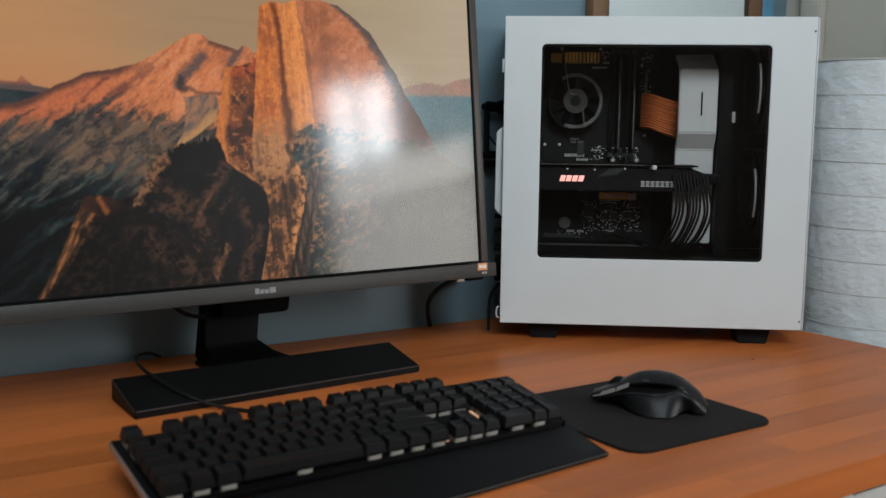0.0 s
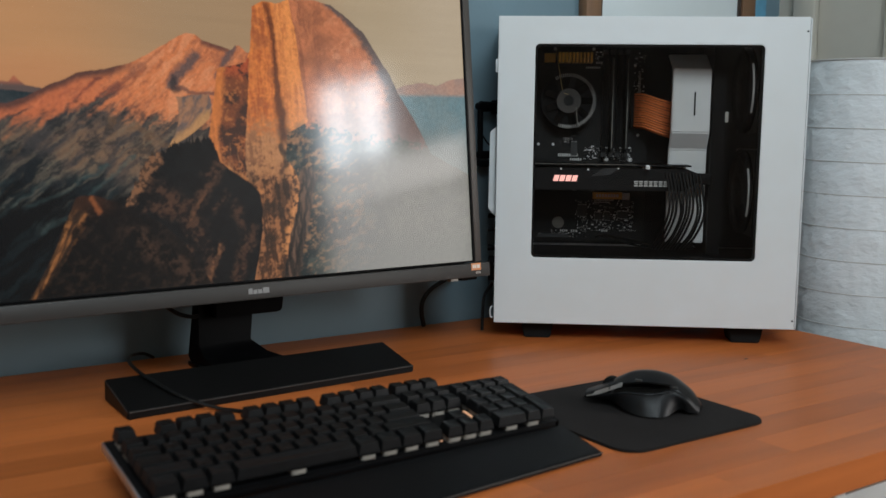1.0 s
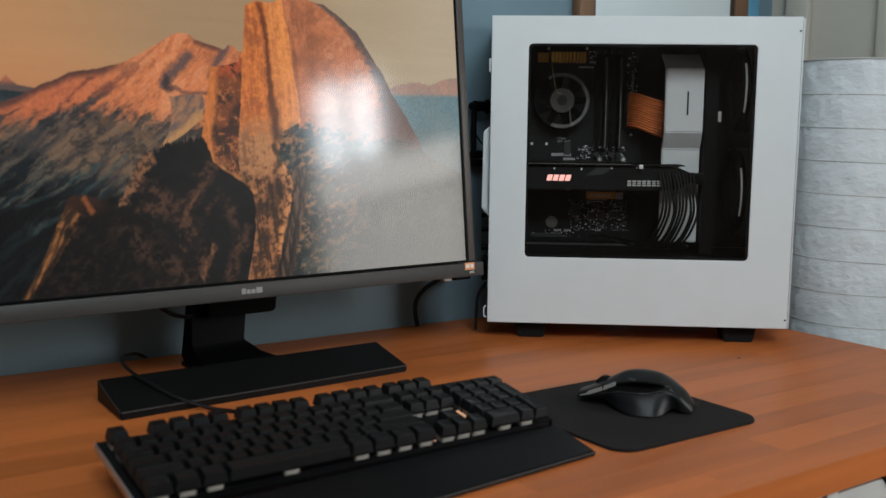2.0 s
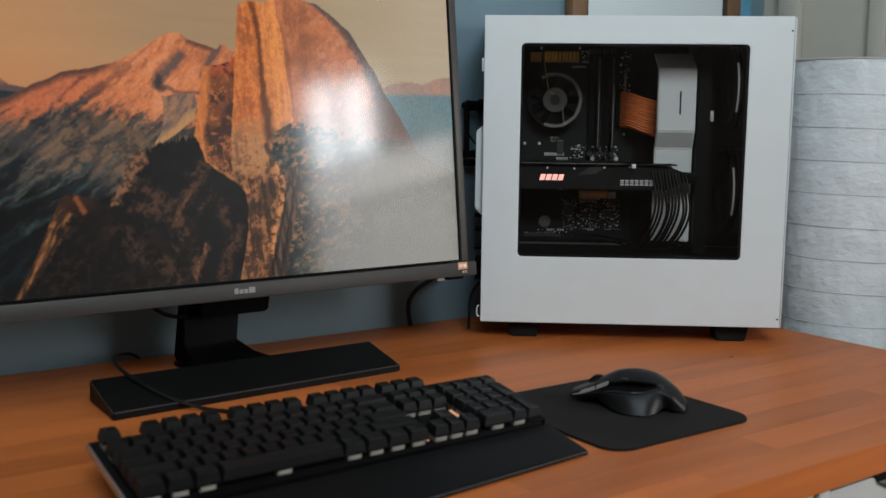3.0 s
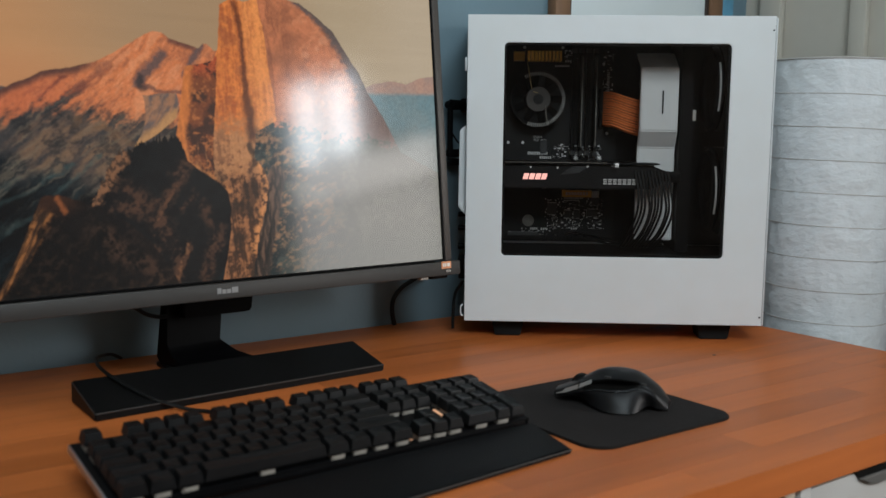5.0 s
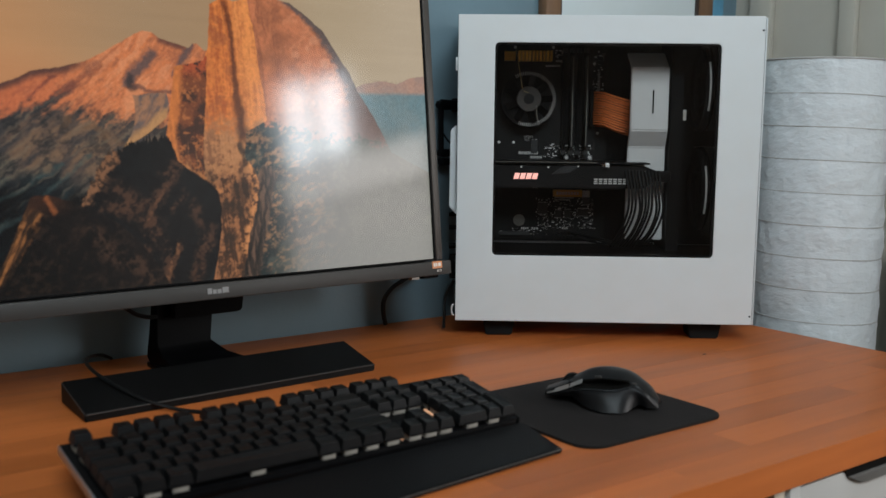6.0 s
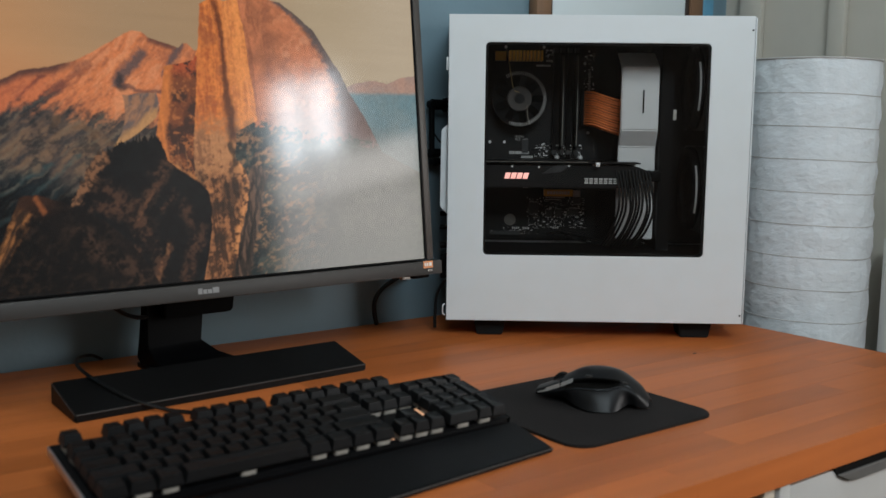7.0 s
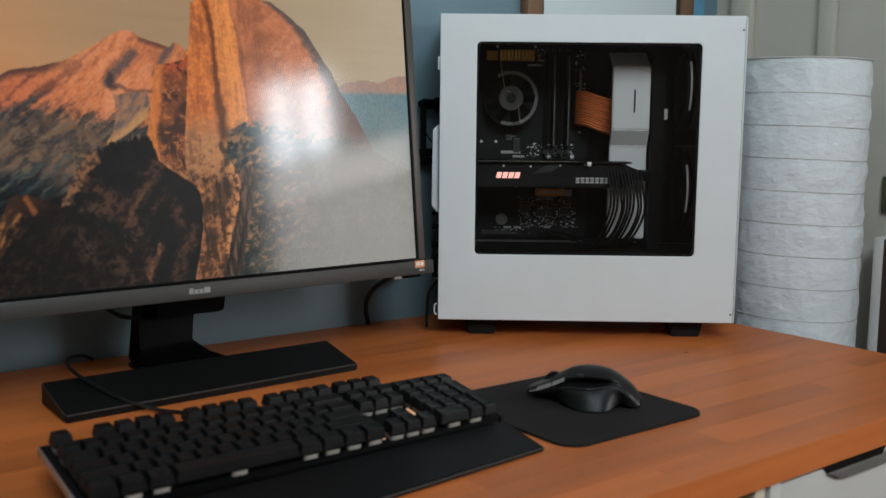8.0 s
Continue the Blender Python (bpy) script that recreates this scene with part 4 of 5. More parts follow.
for cx, cz in ((0.082, 0.4095), (0.139, 0.4095), (0.2005, 0.386), (0.2005, 0.322), (0.208, 0.283), (0.060, 0.268), (0.082, 0.268), (0.168, 0.2405), (0.182, 0.2405)):
    part("screw", cyl(0.0022, 0.0019, 0.002, pose(cx, Y - 0.001, cz, 90), 14), SOLDER, board)
# printed marks that cannot be read
MARKS = ((0.128, 0.381, 0.022, 0.0026), (0.143, 0.388, 0.010, 0.003), (0.090, 0.250, 0.030, 0.0044), (0.108, 0.244, 0.018, 0.0036), (0.146, 0.184, 0.030, 0.0018), (0.146, 0.181, 0.024, 0.0015), (0.096, 0.136, 0.012, 0.003), (0.112, 0.136, 0.010, 0.003), (0.158, 0.137, 0.010, 0.003), (0.112, 0.199, 0.008, 0.004), (0.126, 0.200, 0.006, 0.005), (0.206, 0.345, 0.0035, 0.030))
for a, b, w, hh in MARKS:
    mk = bmesh.new()
    k = max(3, int(max(w, hh) / 0.0026))
    for i in range(k):
        if w >= hh:
            add_box(mk, a + w * i / k, a + w * (i + 0.72) / k, Y - 0.0007, Y - 0.0001, b, b + hh)
        else:
            add_box(mk, a, a + w, Y - 0.0007, Y - 0.0001, b + hh * i / k, b + hh * (i + 0.72) / k)
    part("print", mk, BADGE_GREY, board, "", False)
for words, tx, tz in (("10Gb/s", 0.0965, 0.2752), ("M.2", 0.0985, 0.2705)):
    font = bpy.data.curves.new("print", "FONT")
    font.body, font.size, font.extrude = words, 0.0050, 0.0001
    line_ob = new("print_outline", font)
    line_mesh = bpy.data.meshes.new_from_object(line_ob.evaluated_get(bpy.context.evaluated_depsgraph_get()))
    bpy.data.objects.remove(line_ob)
    line_mesh.materials.append(BADGE_GREY)
    words_ob = new("print", line_mesh)
    words_ob.parent = board
    words_ob.matrix_basis = pose(tx, Y - 0.0004, tz, 90)
plate = chip("badge_plate", 0.143, 0.186, 0.1875, 0.1975, 0.016, ORANGE, None, "orange badge plate")
pb = bmesh.new()
for i in range(8):
    add_box(pb, 0.1475 + i * 0.0043, 0.1506 + i * 0.0043, Y - 0.0166, Y - 0.0161, 0.1905, 0.1950)
part("badge_bars", pb, PALE_PRINT, plate, "pale badge bars", False)
chip("print_block", 0.188, 0.199, 0.184, 0.196, 0.001, SILK)
chip("front_strip", 0.062, 0.108, 0.1275, 0.1325, 0.006, CHIP)

# graphics card across the board
gpu = part("graphics_card", prism([(0.045, 0.2375), (0.262, 0.2385), (0.287, 0.2290), (0.287, 0.2225), (0.262, 0.2060), (0.045, 0.2055)], 0.055, 0.150, 0.0012), GREY_PLASTIC, pc, "black graphics card with printed badges")
part("back_plate", box(0.045, 0.270, 0.048, 0.152, 0.2405, 0.2425, 0.0005), CASE_DARK, gpu)
part("plate_rim", box(0.052, 0.196, 0.0475, 0.0485, 0.2422, 0.2429), STICK_EDGE, gpu, "thin pale rim", False)
part("facet", prism([(0.150, 0.2372), (0.172, 0.2376), (0.158, 0.2280), (0.132, 0.2250)], 0.0538, 0.056), CHIP, gpu, "", False)
for cx, cz in ((0.090, 0.2355), (0.128, 0.2350), (0.170, 0.2370), (0.205, 0.2385)):
    part("screw", cyl(0.0016, 0.0014, 0.002, pose(cx, 0.0545, cz, 90), 12), SOLDER, gpu)
part("power_plug", box(0.206, 0.212, 0.040, 0.052, 0.2365, 0.2425, 0.001), SOLDER, gpu)
part("end_bracket", box(0.285, 0.300, 0.052, 0.074, 0.216, 0.231, 0.002), BLACK, gpu)
# slanted lit badge of four blocks, and a grey one of seven
lit = bmesh.new()
for i in range(4):
    a = 0.0790 + i * 0.0086
    add_box(lit, a, a + 0.0070, 0.0535, 0.0548, 0.2182, 0.2266)
    add_box(lit, a + 0.0022, a + 0.0050, 0.0528, 0.0534, 0.2207, 0.2240)
for v in lit.verts:
    v.co.x += (v.co.z - 0.2182) * 0.28
part("lit_badge", lit, RED_GLOW, gpu, "glowing red-white badge blocks", False)
gb = bmesh.new()
for i in range(7):
    a = 0.1925 + i * 0.0068
    add_box(gb, a, a + 0.0052, 0.0535, 0.0548, 0.2122, 0.2142)
    add_box(gb, a, a + 0.0052, 0.0535, 0.0548, 0.2179, 0.2199)
    add_box(gb, a + 0.0004, a + 0.0048, 0.0535, 0.0548, 0.2152, 0.2169)
part("grey_badge", gb, BADGE_GREY, gpu, "grey badge blocks", False)

# pale cable bar, bent in three places
bar = bmesh.new()
prof = [(0.128, 0.400), (0.071, 0.376), (0.070, 0.288), (0.090, 0.264), (0.090, 0.130)]
ring = []
for y, z in prof:
    ring.append([bm_v for bm_v in (bar.verts.new((0.2435 + (y - 0.07) * 0.03, y, z)), bar.verts.new((0.2965 + (y - 0.07) * 0.05, y, z)), bar.verts.new((0.2965 + (y - 0.07) * 0.05, y + 0.012, z)), bar.verts.new((0.2435 + (y - 0.07) * 0.03, y + 0.012, z)))])
for a, b in zip(ring, ring[1:]):
    for q in range(4):
        bar.faces.new((a[q], a[(q + 1) % 4], b[(q + 1) % 4], b[q]))
bar.faces.new(ring[0])
bar.faces.new(ring[-1][::-1])
bmesh.ops.recalc_face_normals(bar, faces=bar.faces[:])
bmesh.ops.bevel(bar, geom=bar.edges[:], offset=0.0015, segments=2, affect="EDGES")
cable_bar = part("cable_bar", bar, BAR_WHITE, pc, "bent satin pale metal cable bar")
# solid dark strip on the bar, painted as the slot's shade
part("slot", box(0.2735, 0.2755, 0.0692, 0.0702, 0.312, 0.3445), DARK_SLOT, cable_bar, "narrow dark strip standing in for a shaded slot", False)

# orange ribbon of sleeved cables from the board to behind the bar
for i in range(14):
    z = 0.3435 - i * 0.0036
    part("orange_cable", tube([(0.199, 0.150, z), (0.212, 0.128 - 0.0006 * i, z - 0.0015), (0.232, 0.112, z - 0.009), (0.262, 0.112, z - 0.017)], 0.00155, 6, 5), COPPER, pc, "orange sleeved cable")
    if i % 3 == 1:
        part("orange_cable", tube([(0.201, 0.155, z - 0.0018), (0.214, 0.136, z - 0.003), (0.234, 0.118, z - 0.011), (0.262, 0.117, z - 0.019)], 0.0021, 6, 5), COPPER, pc)
part("board_plug", box(0.194, 0.203, 0.146, 0.158, 0.293, 0.348, 0.001), BLACK, pc, "black board plug")
# black power cables that fall from the card
for i in range(11):
    a = 0.2365 + i * 0.0046
    q = rng.uniform(-0.002, 0.002)
    part("power_cable", tube([(a, 0.054, 0.232), (a + 0.004, 0.046 + q, 0.205), (a + 0.005 + q, 0.044 + q, 0.175), (a - 0.004 + q, 0.052, 0.145), (a - 0.016, 0.070, 0.122)], 0.0017, 6, 6), CABLE_BLACK, pc, "black power cable")
for i in range(4):
    part("stray_cable", tube([(0.150 + 0.01 * i, 0.150, 0.130), (0.165 + 0.02 * i, 0.120, 0.136 - 0.004 * i), (0.200 + 0.02 * i, 0.10, 0.124), (0.285, 0.09, 0.121 + 0.003 * i)], 0.0014, 6, 6), CABLE_BLACK, pc)
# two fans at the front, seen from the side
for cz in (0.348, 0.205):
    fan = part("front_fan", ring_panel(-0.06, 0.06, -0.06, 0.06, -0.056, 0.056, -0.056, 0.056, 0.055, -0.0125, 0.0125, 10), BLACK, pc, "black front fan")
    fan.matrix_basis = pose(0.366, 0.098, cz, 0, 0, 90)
    part("hub", cyl(0.020, 0.018, 0.020, pose(0, 0.002, 0, 90), 32), FAN_GLOSS, fan)
    for i in range(7):
        bl = bmesh.new()
        m = Matrix.Rotation(2 * math.pi * i / 7 + 0.3, 4, "Y") @ Matrix.Translation((0.036, 0, 0)) @ pose(0, 0, 0, 42)
        bmesh.ops.create_cube(bl, size=1.0, matrix=m @ Matrix.Diagonal((0.036, 0.0016, 0.030, 1)))
        part("blade", bl, FAN_GLOSS, fan)
    # white arc modelled in place of the window's highlight on the lip
    part("lip_glint", tube([(0.0612 * math.cos(a), 0.0195, 0.0612 * math.sin(a)) for a in (math.radians(146 + 6.5 * k) for k in range(11))], 0.0014, 8, 3), BAR_WHITE, fan, "pale arc standing in for the glint on the fan lip")
    part("guard", tube([(0.054 * math.cos(a), 0.017, 0.054 * math.sin(a)) for a in (2 * math.pi * k / 16 for k in range(17))], 0.0070, 12, 3), FAN_GLOSS, fan, "glossy round lip")

# ---- keyboard ----
KX, KY = 0.0170, 0.01717
KB = pose(-0.3572, -0.5173, 0.0066, 9.0, 0, 0.43)
keyboard = thing("keyboard", KB, "black mechanical keyboard with milky switches on the desk", "keyboard")
part("body", box(-0.004, 22.5 * KX + 0.004, 0.0015, 6.25 * KY + 0.006, 0.0, 0.0085, 0.0022), BLACK, keyboard, "black body")
part("top_plate", box(-0.0045, 22.5 * KX + 0.0045, 0.0010, 6.25 * KY + 0.0055, 0.0088, 0.0102, 0.0005), BLACK, keyboard)
for a in (-0.0062, 22.5 * KX + 0.0048):
    part("side_rail", box(a, a + 0.0014, 0.001, 6.25 * KY + 0.005, 0.003, 0.0104, 0.0005), ALU if a < 0 else BLACK, keyboard, "bare aluminium side rail" if a < 0 else "")
for a in (0.02, 22.5 * KX - 0.05):
    part("flip_foot", box(a, a + 0.03, 6.25 * KY - 0.02, 6.25 * KY - 0.012, -0.0206, 0.0002, 0.001), BLACK, keyboard)
ROWS = (
    (0, 1, ((0, 1.25), (1.25, 1.25), (2.5, 1.25), (3.75, 6.25), (10, 1.25), (11.25, 1.25), (12.5, 1.25), (13.75, 1.25), (15.25, 1), (16.25, 1), (17.25, 1), (18.5, 2), (20.5, 1))),
    (1, 1, ((0, 2.25), *((2.25 + i, 1) for i in range(10)), (12.25, 2.75), (16.25, 1), (18.5, 1), (19.5, 1), (20.5, 1))),
    (2, 1, ((0, 1.75), *((1.75 + i, 1) for i in range(11)), (12.75, 2.25), (18.5, 1), (19.5, 1), (20.5, 1))),
    (3, 1, ((0, 1.5), *((1.5 + i, 1) for i in range(12)), (13.5, 1.5), (15.25, 1), (16.25, 1), (17.25, 1), (18.5, 1), (19.5, 1), (20.5, 1))),
    (4, 1, (*((i, 1) for i in range(13)), (13, 2), (15.25, 1), (16.25, 1), (17.25, 1), (18.5, 1), (19.5, 1), (20.5, 1), (21.5, 1))),
    (5.25, 1, ((0, 1), *((2 + i, 1) for i in range(4)), *((6.5 + i, 1) for i in range(4)), *((11 + i, 1) for i in range(4)), (15.25, 1), (16.25, 1), (17.25, 1))),
    (0, 2, ((21.5, 1),)),
    (2, 2, ((21.5, 1),)),
)
caps = {}


def keycap(w, d):
    """A tapered cap with a dished top, its centre at the origin."""
    if (w, d) not in caps:
        bm = bmesh.new()
        hx, hy = w * KX / 2 - 0.0006, d * KY / 2 - 0.0006
        levels = ((1.0, 0.0, 0.0), (0.985, 0.0016, 0.0), (0.80, 0.0085, 0.0008), (0.76, 0.0092, 0.0008))
        rings = []
        for s, z, back in levels:
            cx, cy = hx - (1 - s) * 0.0085, hy - (1 - s) * 0.0085
            rings.append([bm.verts.new(p) for p in ((-cx, -cy + back, z), (cx, -cy + back, z), (cx, cy + back, z), (-cx, cy + back, z))])
        for a, b in zip(rings, rings[1:]):
            for q in range(4):
                bm.faces.new((a[q], a[(q + 1) % 4], b[(q + 1) % 4], b[q]))
        mid = bm.verts.new((0, 0.0008, 0.0084))
        for q in range(4):
            bm.faces.new((rings[-1][q], rings[-1][(q + 1) % 4], mid))
        bmesh.ops.recalc_face_normals(bm, faces=bm.faces[:])
        caps[(w, d)] = mesh_of("keycap", bm, KEYCAP)
    return caps[(w, d)]


sw = bmesh.new()
add_box(sw, -0.0062, 0.0062, -0.0070, 0.0060, 0.0, 0.0042)
add_box(sw, -0.0045, 0.0045, -0.0078, -0.0069, 0.0008, 0.0034)
switch_mesh = mesh_of("switch", sw, SWITCH)
for row, d, keys in ROWS:
    for a, w in keys:
        ob = new("keycap", keycap(w, d))
        ob.parent = keyboard
        lift = 0.0006 * abs(row - 2.2)
        ob.matrix_basis = pose((a + w / 2) * KX, (row + d / 2) * KY, 0.0142 + lift, 1.5 * (2.2 - row), 0, 0)
        s = new("switch", switch_mesh)
        s.parent = ob
        s.matrix_basis = pose(0, 0, -0.0040 - lift)
GLOW = glowing("orange_key_light", (0.80, 0.42, 0.24), 0.35)
for a, b, c, d in ((18.30, 18.46, 2.1, 3.0), (15.05, 15.18, 0.35, 0.80)):
    part("key_light", box(a * KX, b * KX, c * KY, d * KY, 0.0103, 0.0112), GLOW, keyboard, "small orange light between keys")
# keyboard cable, looped back to the wall
single("keyboard_cable", tube([(-0.168, -0.396, 0.013), (-0.180, -0.330, 0.0025), (-0.190, -0.290, 0.0025), (-0.210, -0.262, 0.0030), (-0.238, -0.236, 0.0125), (-0.258, -0.188, 0.0245), (-0.262, -0.152, 0.0285), (-0.254, -0.105, 0.0260), (-0.240, -0.060, 0.0190), (-0.226, -0.036, 0.0155), (-0.212, -0.022, 0.0120), (-0.202, -0.014, 0.0065), (-0.196, -0.008, 0.0024)], 0.0020, 8, 8), CABLE_BLACK, HERE, "thin black cable looped over the monitor foot", "cable")

# wrist rest in front of the keyboard
rest = wedge(-0.362, 0.029, -0.5775, -0.5215, 0.0045, 0.0150, -0.034, 0.0012)
wrist = thing("wrist_rest", HERE, "flat black wrist rest in front of the keyboard", "wrist rest")
part("pad", rest, BLACK, wrist, "smooth black top")
part("front_edge", tube([(-0.361, -0.6118, 0.0036), (-0.15, -0.5934, 0.0036), (0.0285, -0.5779, 0.0036)], 0.0007, 6, 4), BASE_EDGE, wrist, "paler strip along the front edge")

# ---- mouse pad and mouse ----
pad = bmesh.new()
top = [pad.verts.new((x, y, 0.0026)) for x, y in rounded(0.050, 0.2475, -0.590, -0.386, 0.024, 8)]
f = pad.faces.new(top)
e = bmesh.ops.extrude_face_region(pad, geom=[f])
for v in e["geom"]:
    if isinstance(v, bmesh.types.BMVert):
        v.co.z = 0.0002
bmesh.ops.recalc_face_normals(pad, faces=pad.faces[:])
mat_thing = thing("mouse_pad", HERE, "black cloth mouse pad with rounded corners", "mouse pad")
part("cloth", pad, FABRIC, mat_thing, "black woven cloth top")
pad_base = bmesh.new()
f = pad_base.faces.new([pad_base.verts.new((x, y, 0.0013)) for x, y in rounded(0.0492, 0.2483, -0.5908, -0.3852, 0.0245, 8)])
for v in bmesh.ops.extrude_face_region(pad_base, geom=[f])["geom"]:
    if isinstance(v, bmesh.types.BMVert):
        v.co.z = 0.0
bmesh.ops.recalc_face_normals(pad_base, faces=pad_base.faces[:])
part("rubber_base", pad_base, RUBBER, mat_thing, "black rubber underside")


# sections of the mouse, heel last: place along the length, then foot, ledge, hollow, brow, crest, shoulder and far foot as x and z
MOUSE = (
    (62, -18, 6, -19, 8, -18, 10, -13, 12, -3, 13, 12, 10, 16, 5),
    (48, -25, 8, -26, 11, -24, 15, -19, 18, -3, 19, 19, 15, 25, 5),
    (28, -27, 9, -31, 16, -27, 22, -23, 27, -1, 30, 22, 24, 28, 3),
    (10, -42, 4, -37, 21.5, -24, 25, -25, 31.5, 0, 39, 22, 31, 28, 2),
    (-9, -52, 2, -39, 22.5, -20, 26, -25, 34.5, 0, 42.5, 22, 33, 28, 2),
    (-26, -51, 2, -34, 23.5, -20, 27, -24, 34.5, 0, 41.5, 22, 32, 29, 2),
)
MOUSE_HEEL = (
    (-38, -43, 2, -27, 25.5, -21, 29, -20, 33, 0, 37.5, 22, 29, 30, 2),
    (-49, -21, 6, -24, 20, -21, 25, -17, 28, 0, 31, 20, 23, 28, 2),
    (-59, -22, 4, -22, 13, -20, 17, -15, 20, 0, 23, 17, 17, 25, 2),
    (-70, -15, 2, -14, 4, -12, 6, -9, 8, 0, 9, 9, 6, 13, 2),
)


def mouse_grid():
    rails = []
    for k in range(7):
        rails.append(smooth_path([(s[1 + 2 * k] / 1000, s[0] / 1000, s[2 + 2 * k] / 1000) for s in MOUSE + MOUSE_HEEL], 6))
    return [smooth_path([r[i] for r in rails], 6) for i in range(len(rails[0]))]


def mouse_skin(grid, wanted, closed):
    bm = bmesh.new()
    rows = [[bm.verts.new(p) for p in row] for row in grid]
    for i in range(len(rows) - 1):
        for k in range(len(rows[0]) - 1):
            if wanted(i, k):
                bm.faces.new((rows[i][k], rows[i][k + 1], rows[i + 1][k + 1], rows[i + 1][k]))
        if closed:
            bm.faces.new((rows[i][0], rows[i + 1][0], rows[i + 1][-1], rows[i][-1]))
    if closed:
        bm.faces.new(rows[0])
        bm.faces.new(rows[-1][::-1])
    bmesh.ops.delete(bm, geom=[v for v in bm.verts if not v.link_faces], context="VERTS")
    bmesh.ops.recalc_face_normals(bm, faces=bm.faces[:])
    return bm


mouse = thing("mouse", pose(0.172, -0.482, 0.0026, 0, 0, 33) @ Matrix.Scale(0.90, 4), "black wireless mouse with a dark thumb hollow on the pad", "mouse")
GRID_M = mouse_grid()


def in_hollow(i, k):
    return 13 <= i <= 35 and 7 <= k <= 17


part("body", mouse_skin(GRID_M, lambda i, k: not in_hollow(i, k), True), MOUSE_SKIN, mouse, "satin black body")
# hollow faces take a near-black tone that deepens their shade
part("thumb_hollow", mouse_skin(GRID_M, in_hollow, False), DARK_SLOT, mouse, "thumb hollow, darkened in its colour as shade")
part("hollow_rim", tube([tuple(GRID_M[i][6] + Vector((-0.0002, 0, 0.0006))) for i in range(12, 38, 3)], 0.0008, 8, 3), BLACK_GLOSS, mouse, "glossy rim of the thumb hollow")
part("thumb_button", box(-0.0255, -0.0220, -0.006, 0.002, 0.0335, 0.0365, 0.001), CHIN, mouse, "small grey thumb button")
# small grey box placed as the highlight near the mouse's heel
part("heel_glint", box(-0.0215, -0.0185, -0.046, -0.040, 0.0285, 0.0315, 0.001), CHIN, mouse, "grey chip standing in for the glint at the heel")
part("wheel", cyl(0.0110, 0.0110, 0.008, pose(0.000, 0.034, 0.0195, 0, 90), 28), RUBBER, mouse, "ribbed rubber wheel")
strip = bmesh.new()
SR = [[strip.verts.new((x / 1000, y / 1000, z / 1000)) for x, y, z in row] for row in (((-22, 60, 8), (-15, 61, 12), (-14, 60, 9)), ((-28, 46, 13), (-22.5, 47, 17.5), (-18, 46, 13)), ((-31, 31, 20), (-26, 31, 25), (-20, 31, 19)), ((-29, 16, 27), (-25, 16, 32), (-20, 16, 26)))]
for a, b in zip(SR, SR[1:]):
    for q in range(3):
        strip.faces.new((a[q], a[(q + 1) % 3], b[(q + 1) % 3], b[q]))
strip.faces.new(SR[0])
strip.faces.new(SR[-1][::-1])
bmesh.ops.recalc_face_normals(strip, faces=strip.faces[:])
bmesh.ops.bevel(strip, geom=strip.edges[:], offset=0.0008, segments=2, affect="EDGES")
part("button_strip", strip, STRIP_GREY, mouse, "grey metal side strip")
part("strip_seam", tube([(-0.0305, 0.0305, 0.0185), (-0.0262, 0.0305, 0.0275)], 0.0006, 6, 2), DARK_SLOT, mouse)

# ---- paper floor lamp beside the desk ----
def paper_column(r, z0, z1, rings, segs=110):
    bm = bmesh.new()
    rows, k = [], rings * 6
    for i in range(k + 1):
        z = z0 + (z1 - z0) * i / k
        ph = (i % 6) / 6
        bulge = 0.0007 * math.sin(math.pi * ph) ** 0.7
        row = []
        for q in range(segs):
            a = 2 * math.pi * q / segs
            cr = noise.noise(Vector((math.cos(a) * 3.2, math.sin(a) * 3.2, z * 22))) * 0.0020 + noise.noise(Vector((math.cos(a) * 9, math.sin(a) * 9, z * 60))) * 0.0020
            sag = 0.008 * math.sin(a + 0.4) + 0.003 * math.sin(2 * a)
            rr = r + bulge + cr * (0.35 + math.sin(math.pi * ph))
            row.append(bm.verts.new((rr * math.cos(a), rr * math.sin(a), z + sag * (0.4 if i in (0, k) else 1))))
        rows.append(row)
    for a, b in zip(rows, rows[1:]):
        for q in range(segs):
            bm.faces.new((a[q], a[(q + 1) % segs], b[(q + 1) % segs], b[q]))
    return bm


LR, LZ = 0.0965, 0.398 - FLOOR
lamp = thing("floor_lamp", pose(0.822, -0.306, FLOOR), "tall white ribbed rice paper floor lamp beside the desk", "lamp")
part("shade", paper_column(LR, 0.012, LZ, 23), PAPER, lamp, "white crinkled paper shade")
for i in range(24):
    z = 0.012 + (LZ - 0.012) * i / 23
    part("hoop", tube([((LR + 0.0004) * math.cos(a), (LR + 0.0004) * math.sin(a), z + (0.4 if i in (0, 23) else 1) * (0.008 * math.sin(a + 0.4) + 0.003 * math.sin(2 * a))) for a in (2 * math.pi * k / 24 for k in range(25))], 0.0007 if i < 23 else 0.0016, 6, 2), WIRE_LINE, lamp)
part("base", cyl(LR * 0.97, LR * 0.95, 0.012, pose(0, 0, 0.006), 40), LACQUER, lamp)

# ---- things on the walls ----
picture = thing("picture_frame", pose(0, 0, 0), "large brown wooden frame with a pale board on the wall", "picture")
for a, b in ((0.496, 0.528), (0.866, 0.901)):
    part("frame_side", box(a, b, -0.022, -0.001, 0.30, 1.02, 0.003), FRAME_WOOD, picture, "brown wooden side bar")
for a, b in ((0.268, 0.2995), (1.0205, 1.052)):
    part("frame_bar", box(0.496, 0.901, -0.022, -0.001, a, b, 0.003), FRAME_WOOD, picture)
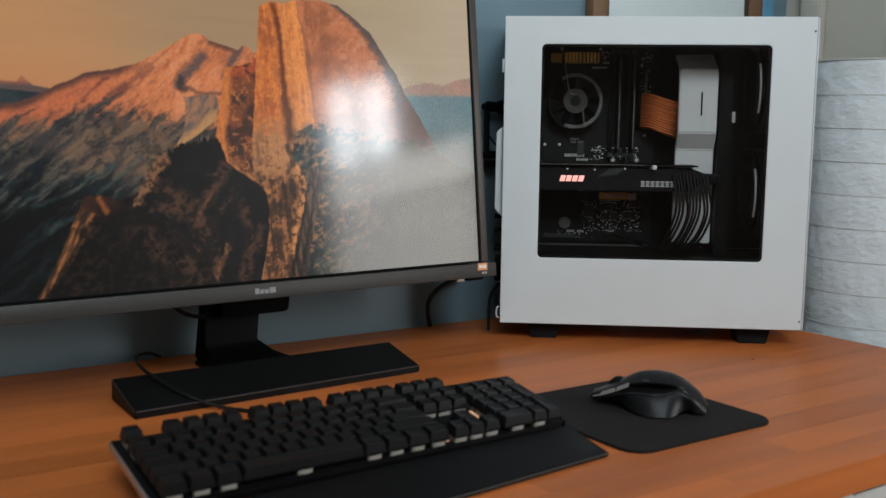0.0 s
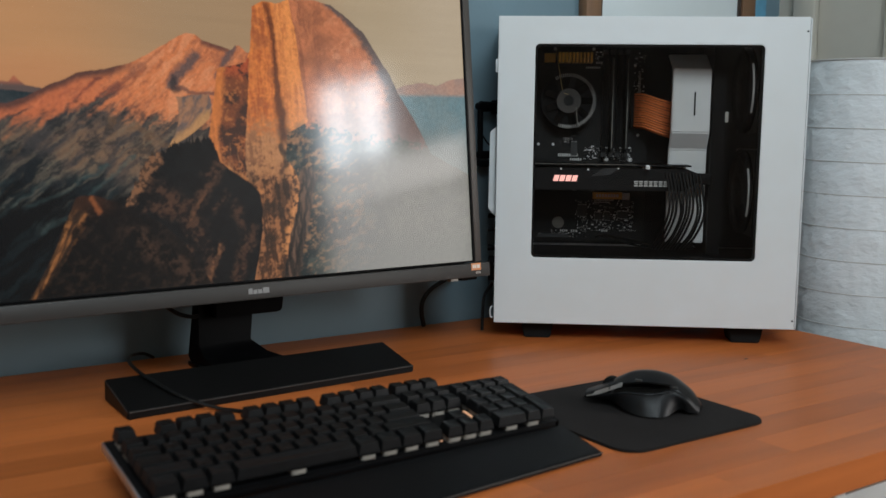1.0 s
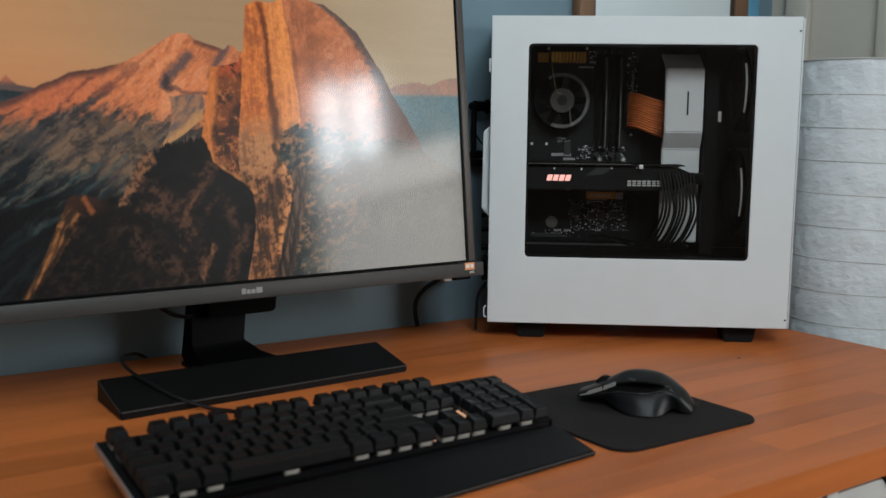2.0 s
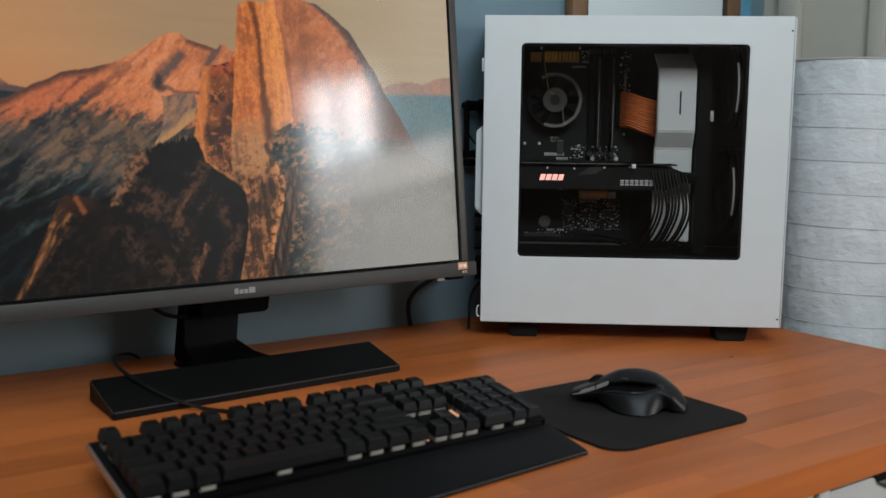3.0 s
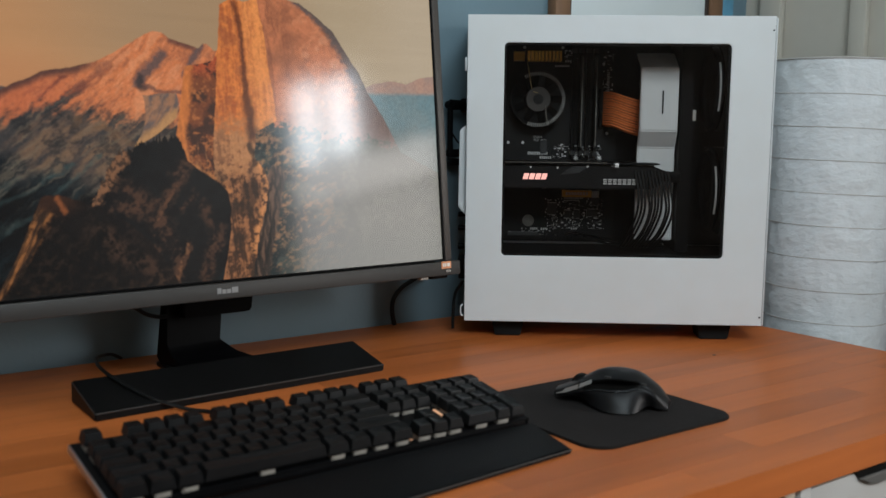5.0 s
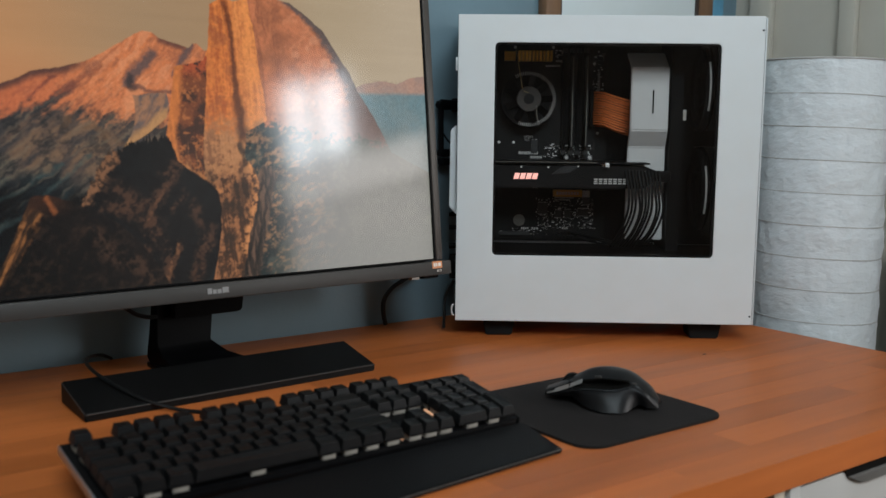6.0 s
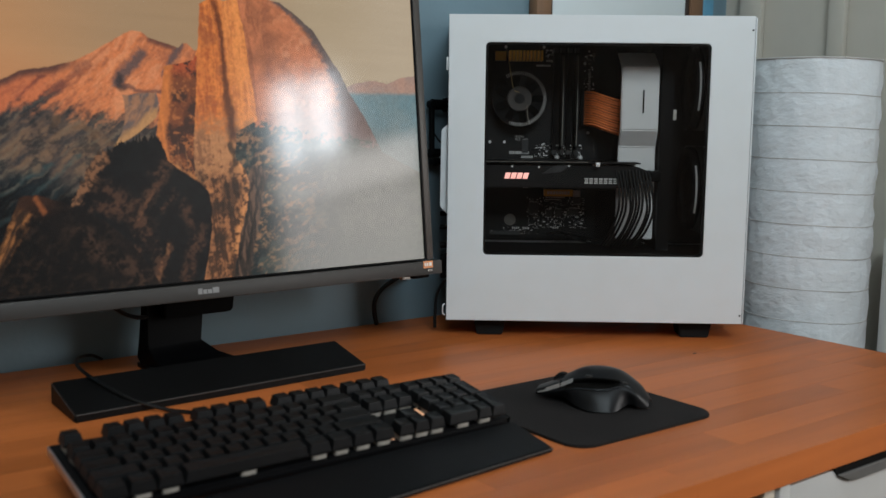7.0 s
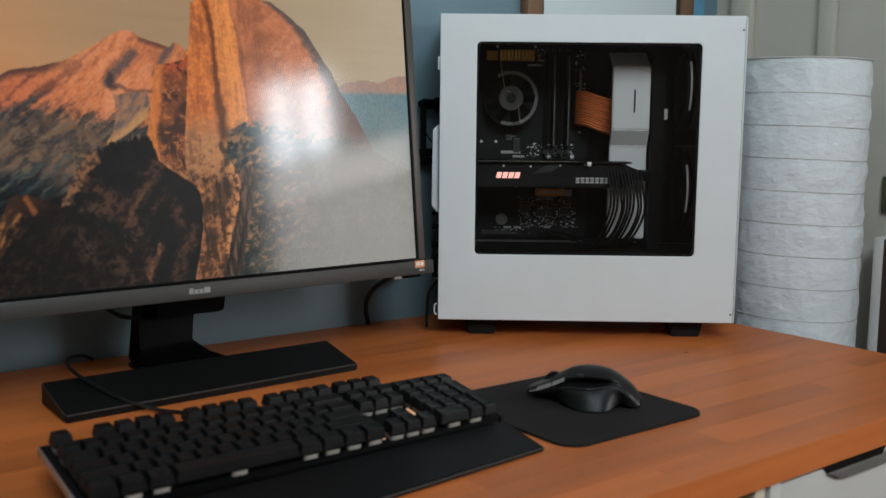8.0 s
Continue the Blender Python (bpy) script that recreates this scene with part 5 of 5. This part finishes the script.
for a, b in ((0.5285, 0.5325), (0.8615, 0.8655)):
    part("fillet", box(a, b, -0.018, -0.001, 0.30, 1.02), DARK_BROWN, picture, "dark inner fillet")
part("board", box(0.5325, 0.8615, -0.012, -0.001, 0.30, 1.02), MAT_BOARD, picture, "pale blue-white board")
poster = thing("poster", pose(0, 0, 0), "narrow blue poster on the wall beside the frame", "poster")
part("sheet", box(0.9045, 0.951, -0.004, -0.001, 0.30, 0.90), POSTER_BLUE, poster)
part("mark", prism([(0.906, 0.530), (0.918, 0.524), (0.914, 0.500), (0.907, 0.508)], -0.0052, -0.0042), PALE_PRINT, poster, "white patch")
small = thing("photo", pose(XR, 0, 0), "small dark green photo on the cream wall", "photo")
part("print", box(-0.006, -0.001, -0.50, -0.3525, 0.155, 0.215), PHOTO, small)
cab = thing("cabinet", pose(0, 0, FLOOR), "dark brown cabinet with a white front edge by the wall", "cabinet")
part("white_edge", box(0.930, 0.978, -0.392, -0.3765, 0.0, 0.86, 0.001), LACQUER, cab, "white front edge")
part("body", box(0.932, 0.977, -0.80, -0.3925, 0.0, 0.858), DARK_BROWN, cab, "dark brown body")

# ---- cables and the black arm behind ----
single("monitor_cable", tube([(0.255, -0.020, 0.078), (0.233, -0.020, 0.068), (0.209, -0.020, 0.056), (0.1955, -0.020, 0.040), (0.194, -0.020, 0.021), (0.198, -0.020, 0.003)], 0.0034, 8, 8), CABLE_BLACK, HERE, "thick black monitor cable bending to the desk", "cable")
single("stand_cable", tube([(-0.160, -0.080, 0.064), (-0.174, -0.090, 0.0655), (-0.187, -0.090, 0.069), (-0.198, -0.090, 0.0755), (-0.210, -0.088, 0.086), (-0.222, -0.080, 0.105)], 0.0026, 8, 6), CABLE_BLACK, HERE, "black cable behind the monitor neck", "cable")
arm = thing("lamp_arm", pose(0, 0, 0), "black jointed arm fixed to the wall behind the case", "arm")
part("wall_plate", box(0.326, 0.345, -0.030, -0.0005, 0.312, 0.333, 0.003), BLACK, arm)
part("knob", cyl(0.008, 0.0065, 0.034, pose(0.310, -0.022, 0.3225, 0, 90), 20), BLACK, arm)
part("rod", tube([(0.2925, -0.022, 0.3225), (0.2930, -0.022, 0.290), (0.2935, -0.022, 0.2545)], 0.0042, 10, 4), BLACK, arm)
part("joint", cyl(0.0058, 0.0058, 0.012, pose(0.2925, -0.022, 0.3225, 90), 20), BLACK, arm)
part("elbow", box(0.290, 0.318, -0.028, -0.014, 0.246, 0.2575, 0.003), BLACK, arm)
part("lower_rod", box(0.294, 0.318, -0.026, -0.012, 0.2335, 0.2435, 0.002), BLACK, arm)
part("wire", tube([(0.2945, -0.026, 0.280), (0.305, -0.026, 0.268), (0.3175, -0.024, 0.264)], 0.0013, 6, 6), CABLE_BLACK, arm)
single("case_cable", tube([(0.267, -0.093, 0.072), (0.259, -0.085, 0.052), (0.254, -0.088, 0.026), (0.252, -0.090, 0.004)], 0.0022, 8, 6), CABLE_BLACK, HERE, "thin black cable behind the case", "cable")

part("knot", cyl(0.0022, 0.0018, 0.0006, pose(0.449, -0.396, 0.0002) @ Matrix.Diagonal((1.6, 0.8, 1, 1)), 14), DARK_BROWN, desk, "small dark knot")

# ---- staves of the desk top ----
wr = random.Random(9)
y = DY0
while y < -0.004:
    w = 0.0435
    y2 = min(y + w, -0.003)
    x = DX0 - wr.uniform(0.0, 0.5)
    while x < DX1:
        length = wr.uniform(0.38, 0.95)
        a, b = max(x, DX0), min(x + length, DX1)
        x += length
        if b - a < 0.03:
            continue
        if DX1 - b < 0.05:
            b = DX1
            x = DX1
        edge = DY0 == y
        st = part("stave", box(a + 0.00004, b - 0.00004, y + 0.00004, y2 - 0.00004, -DTH - 0.0003 if edge else -0.0058, 0.0, 0.0001, 1), WOOD, desk, "", False)
    y = y2
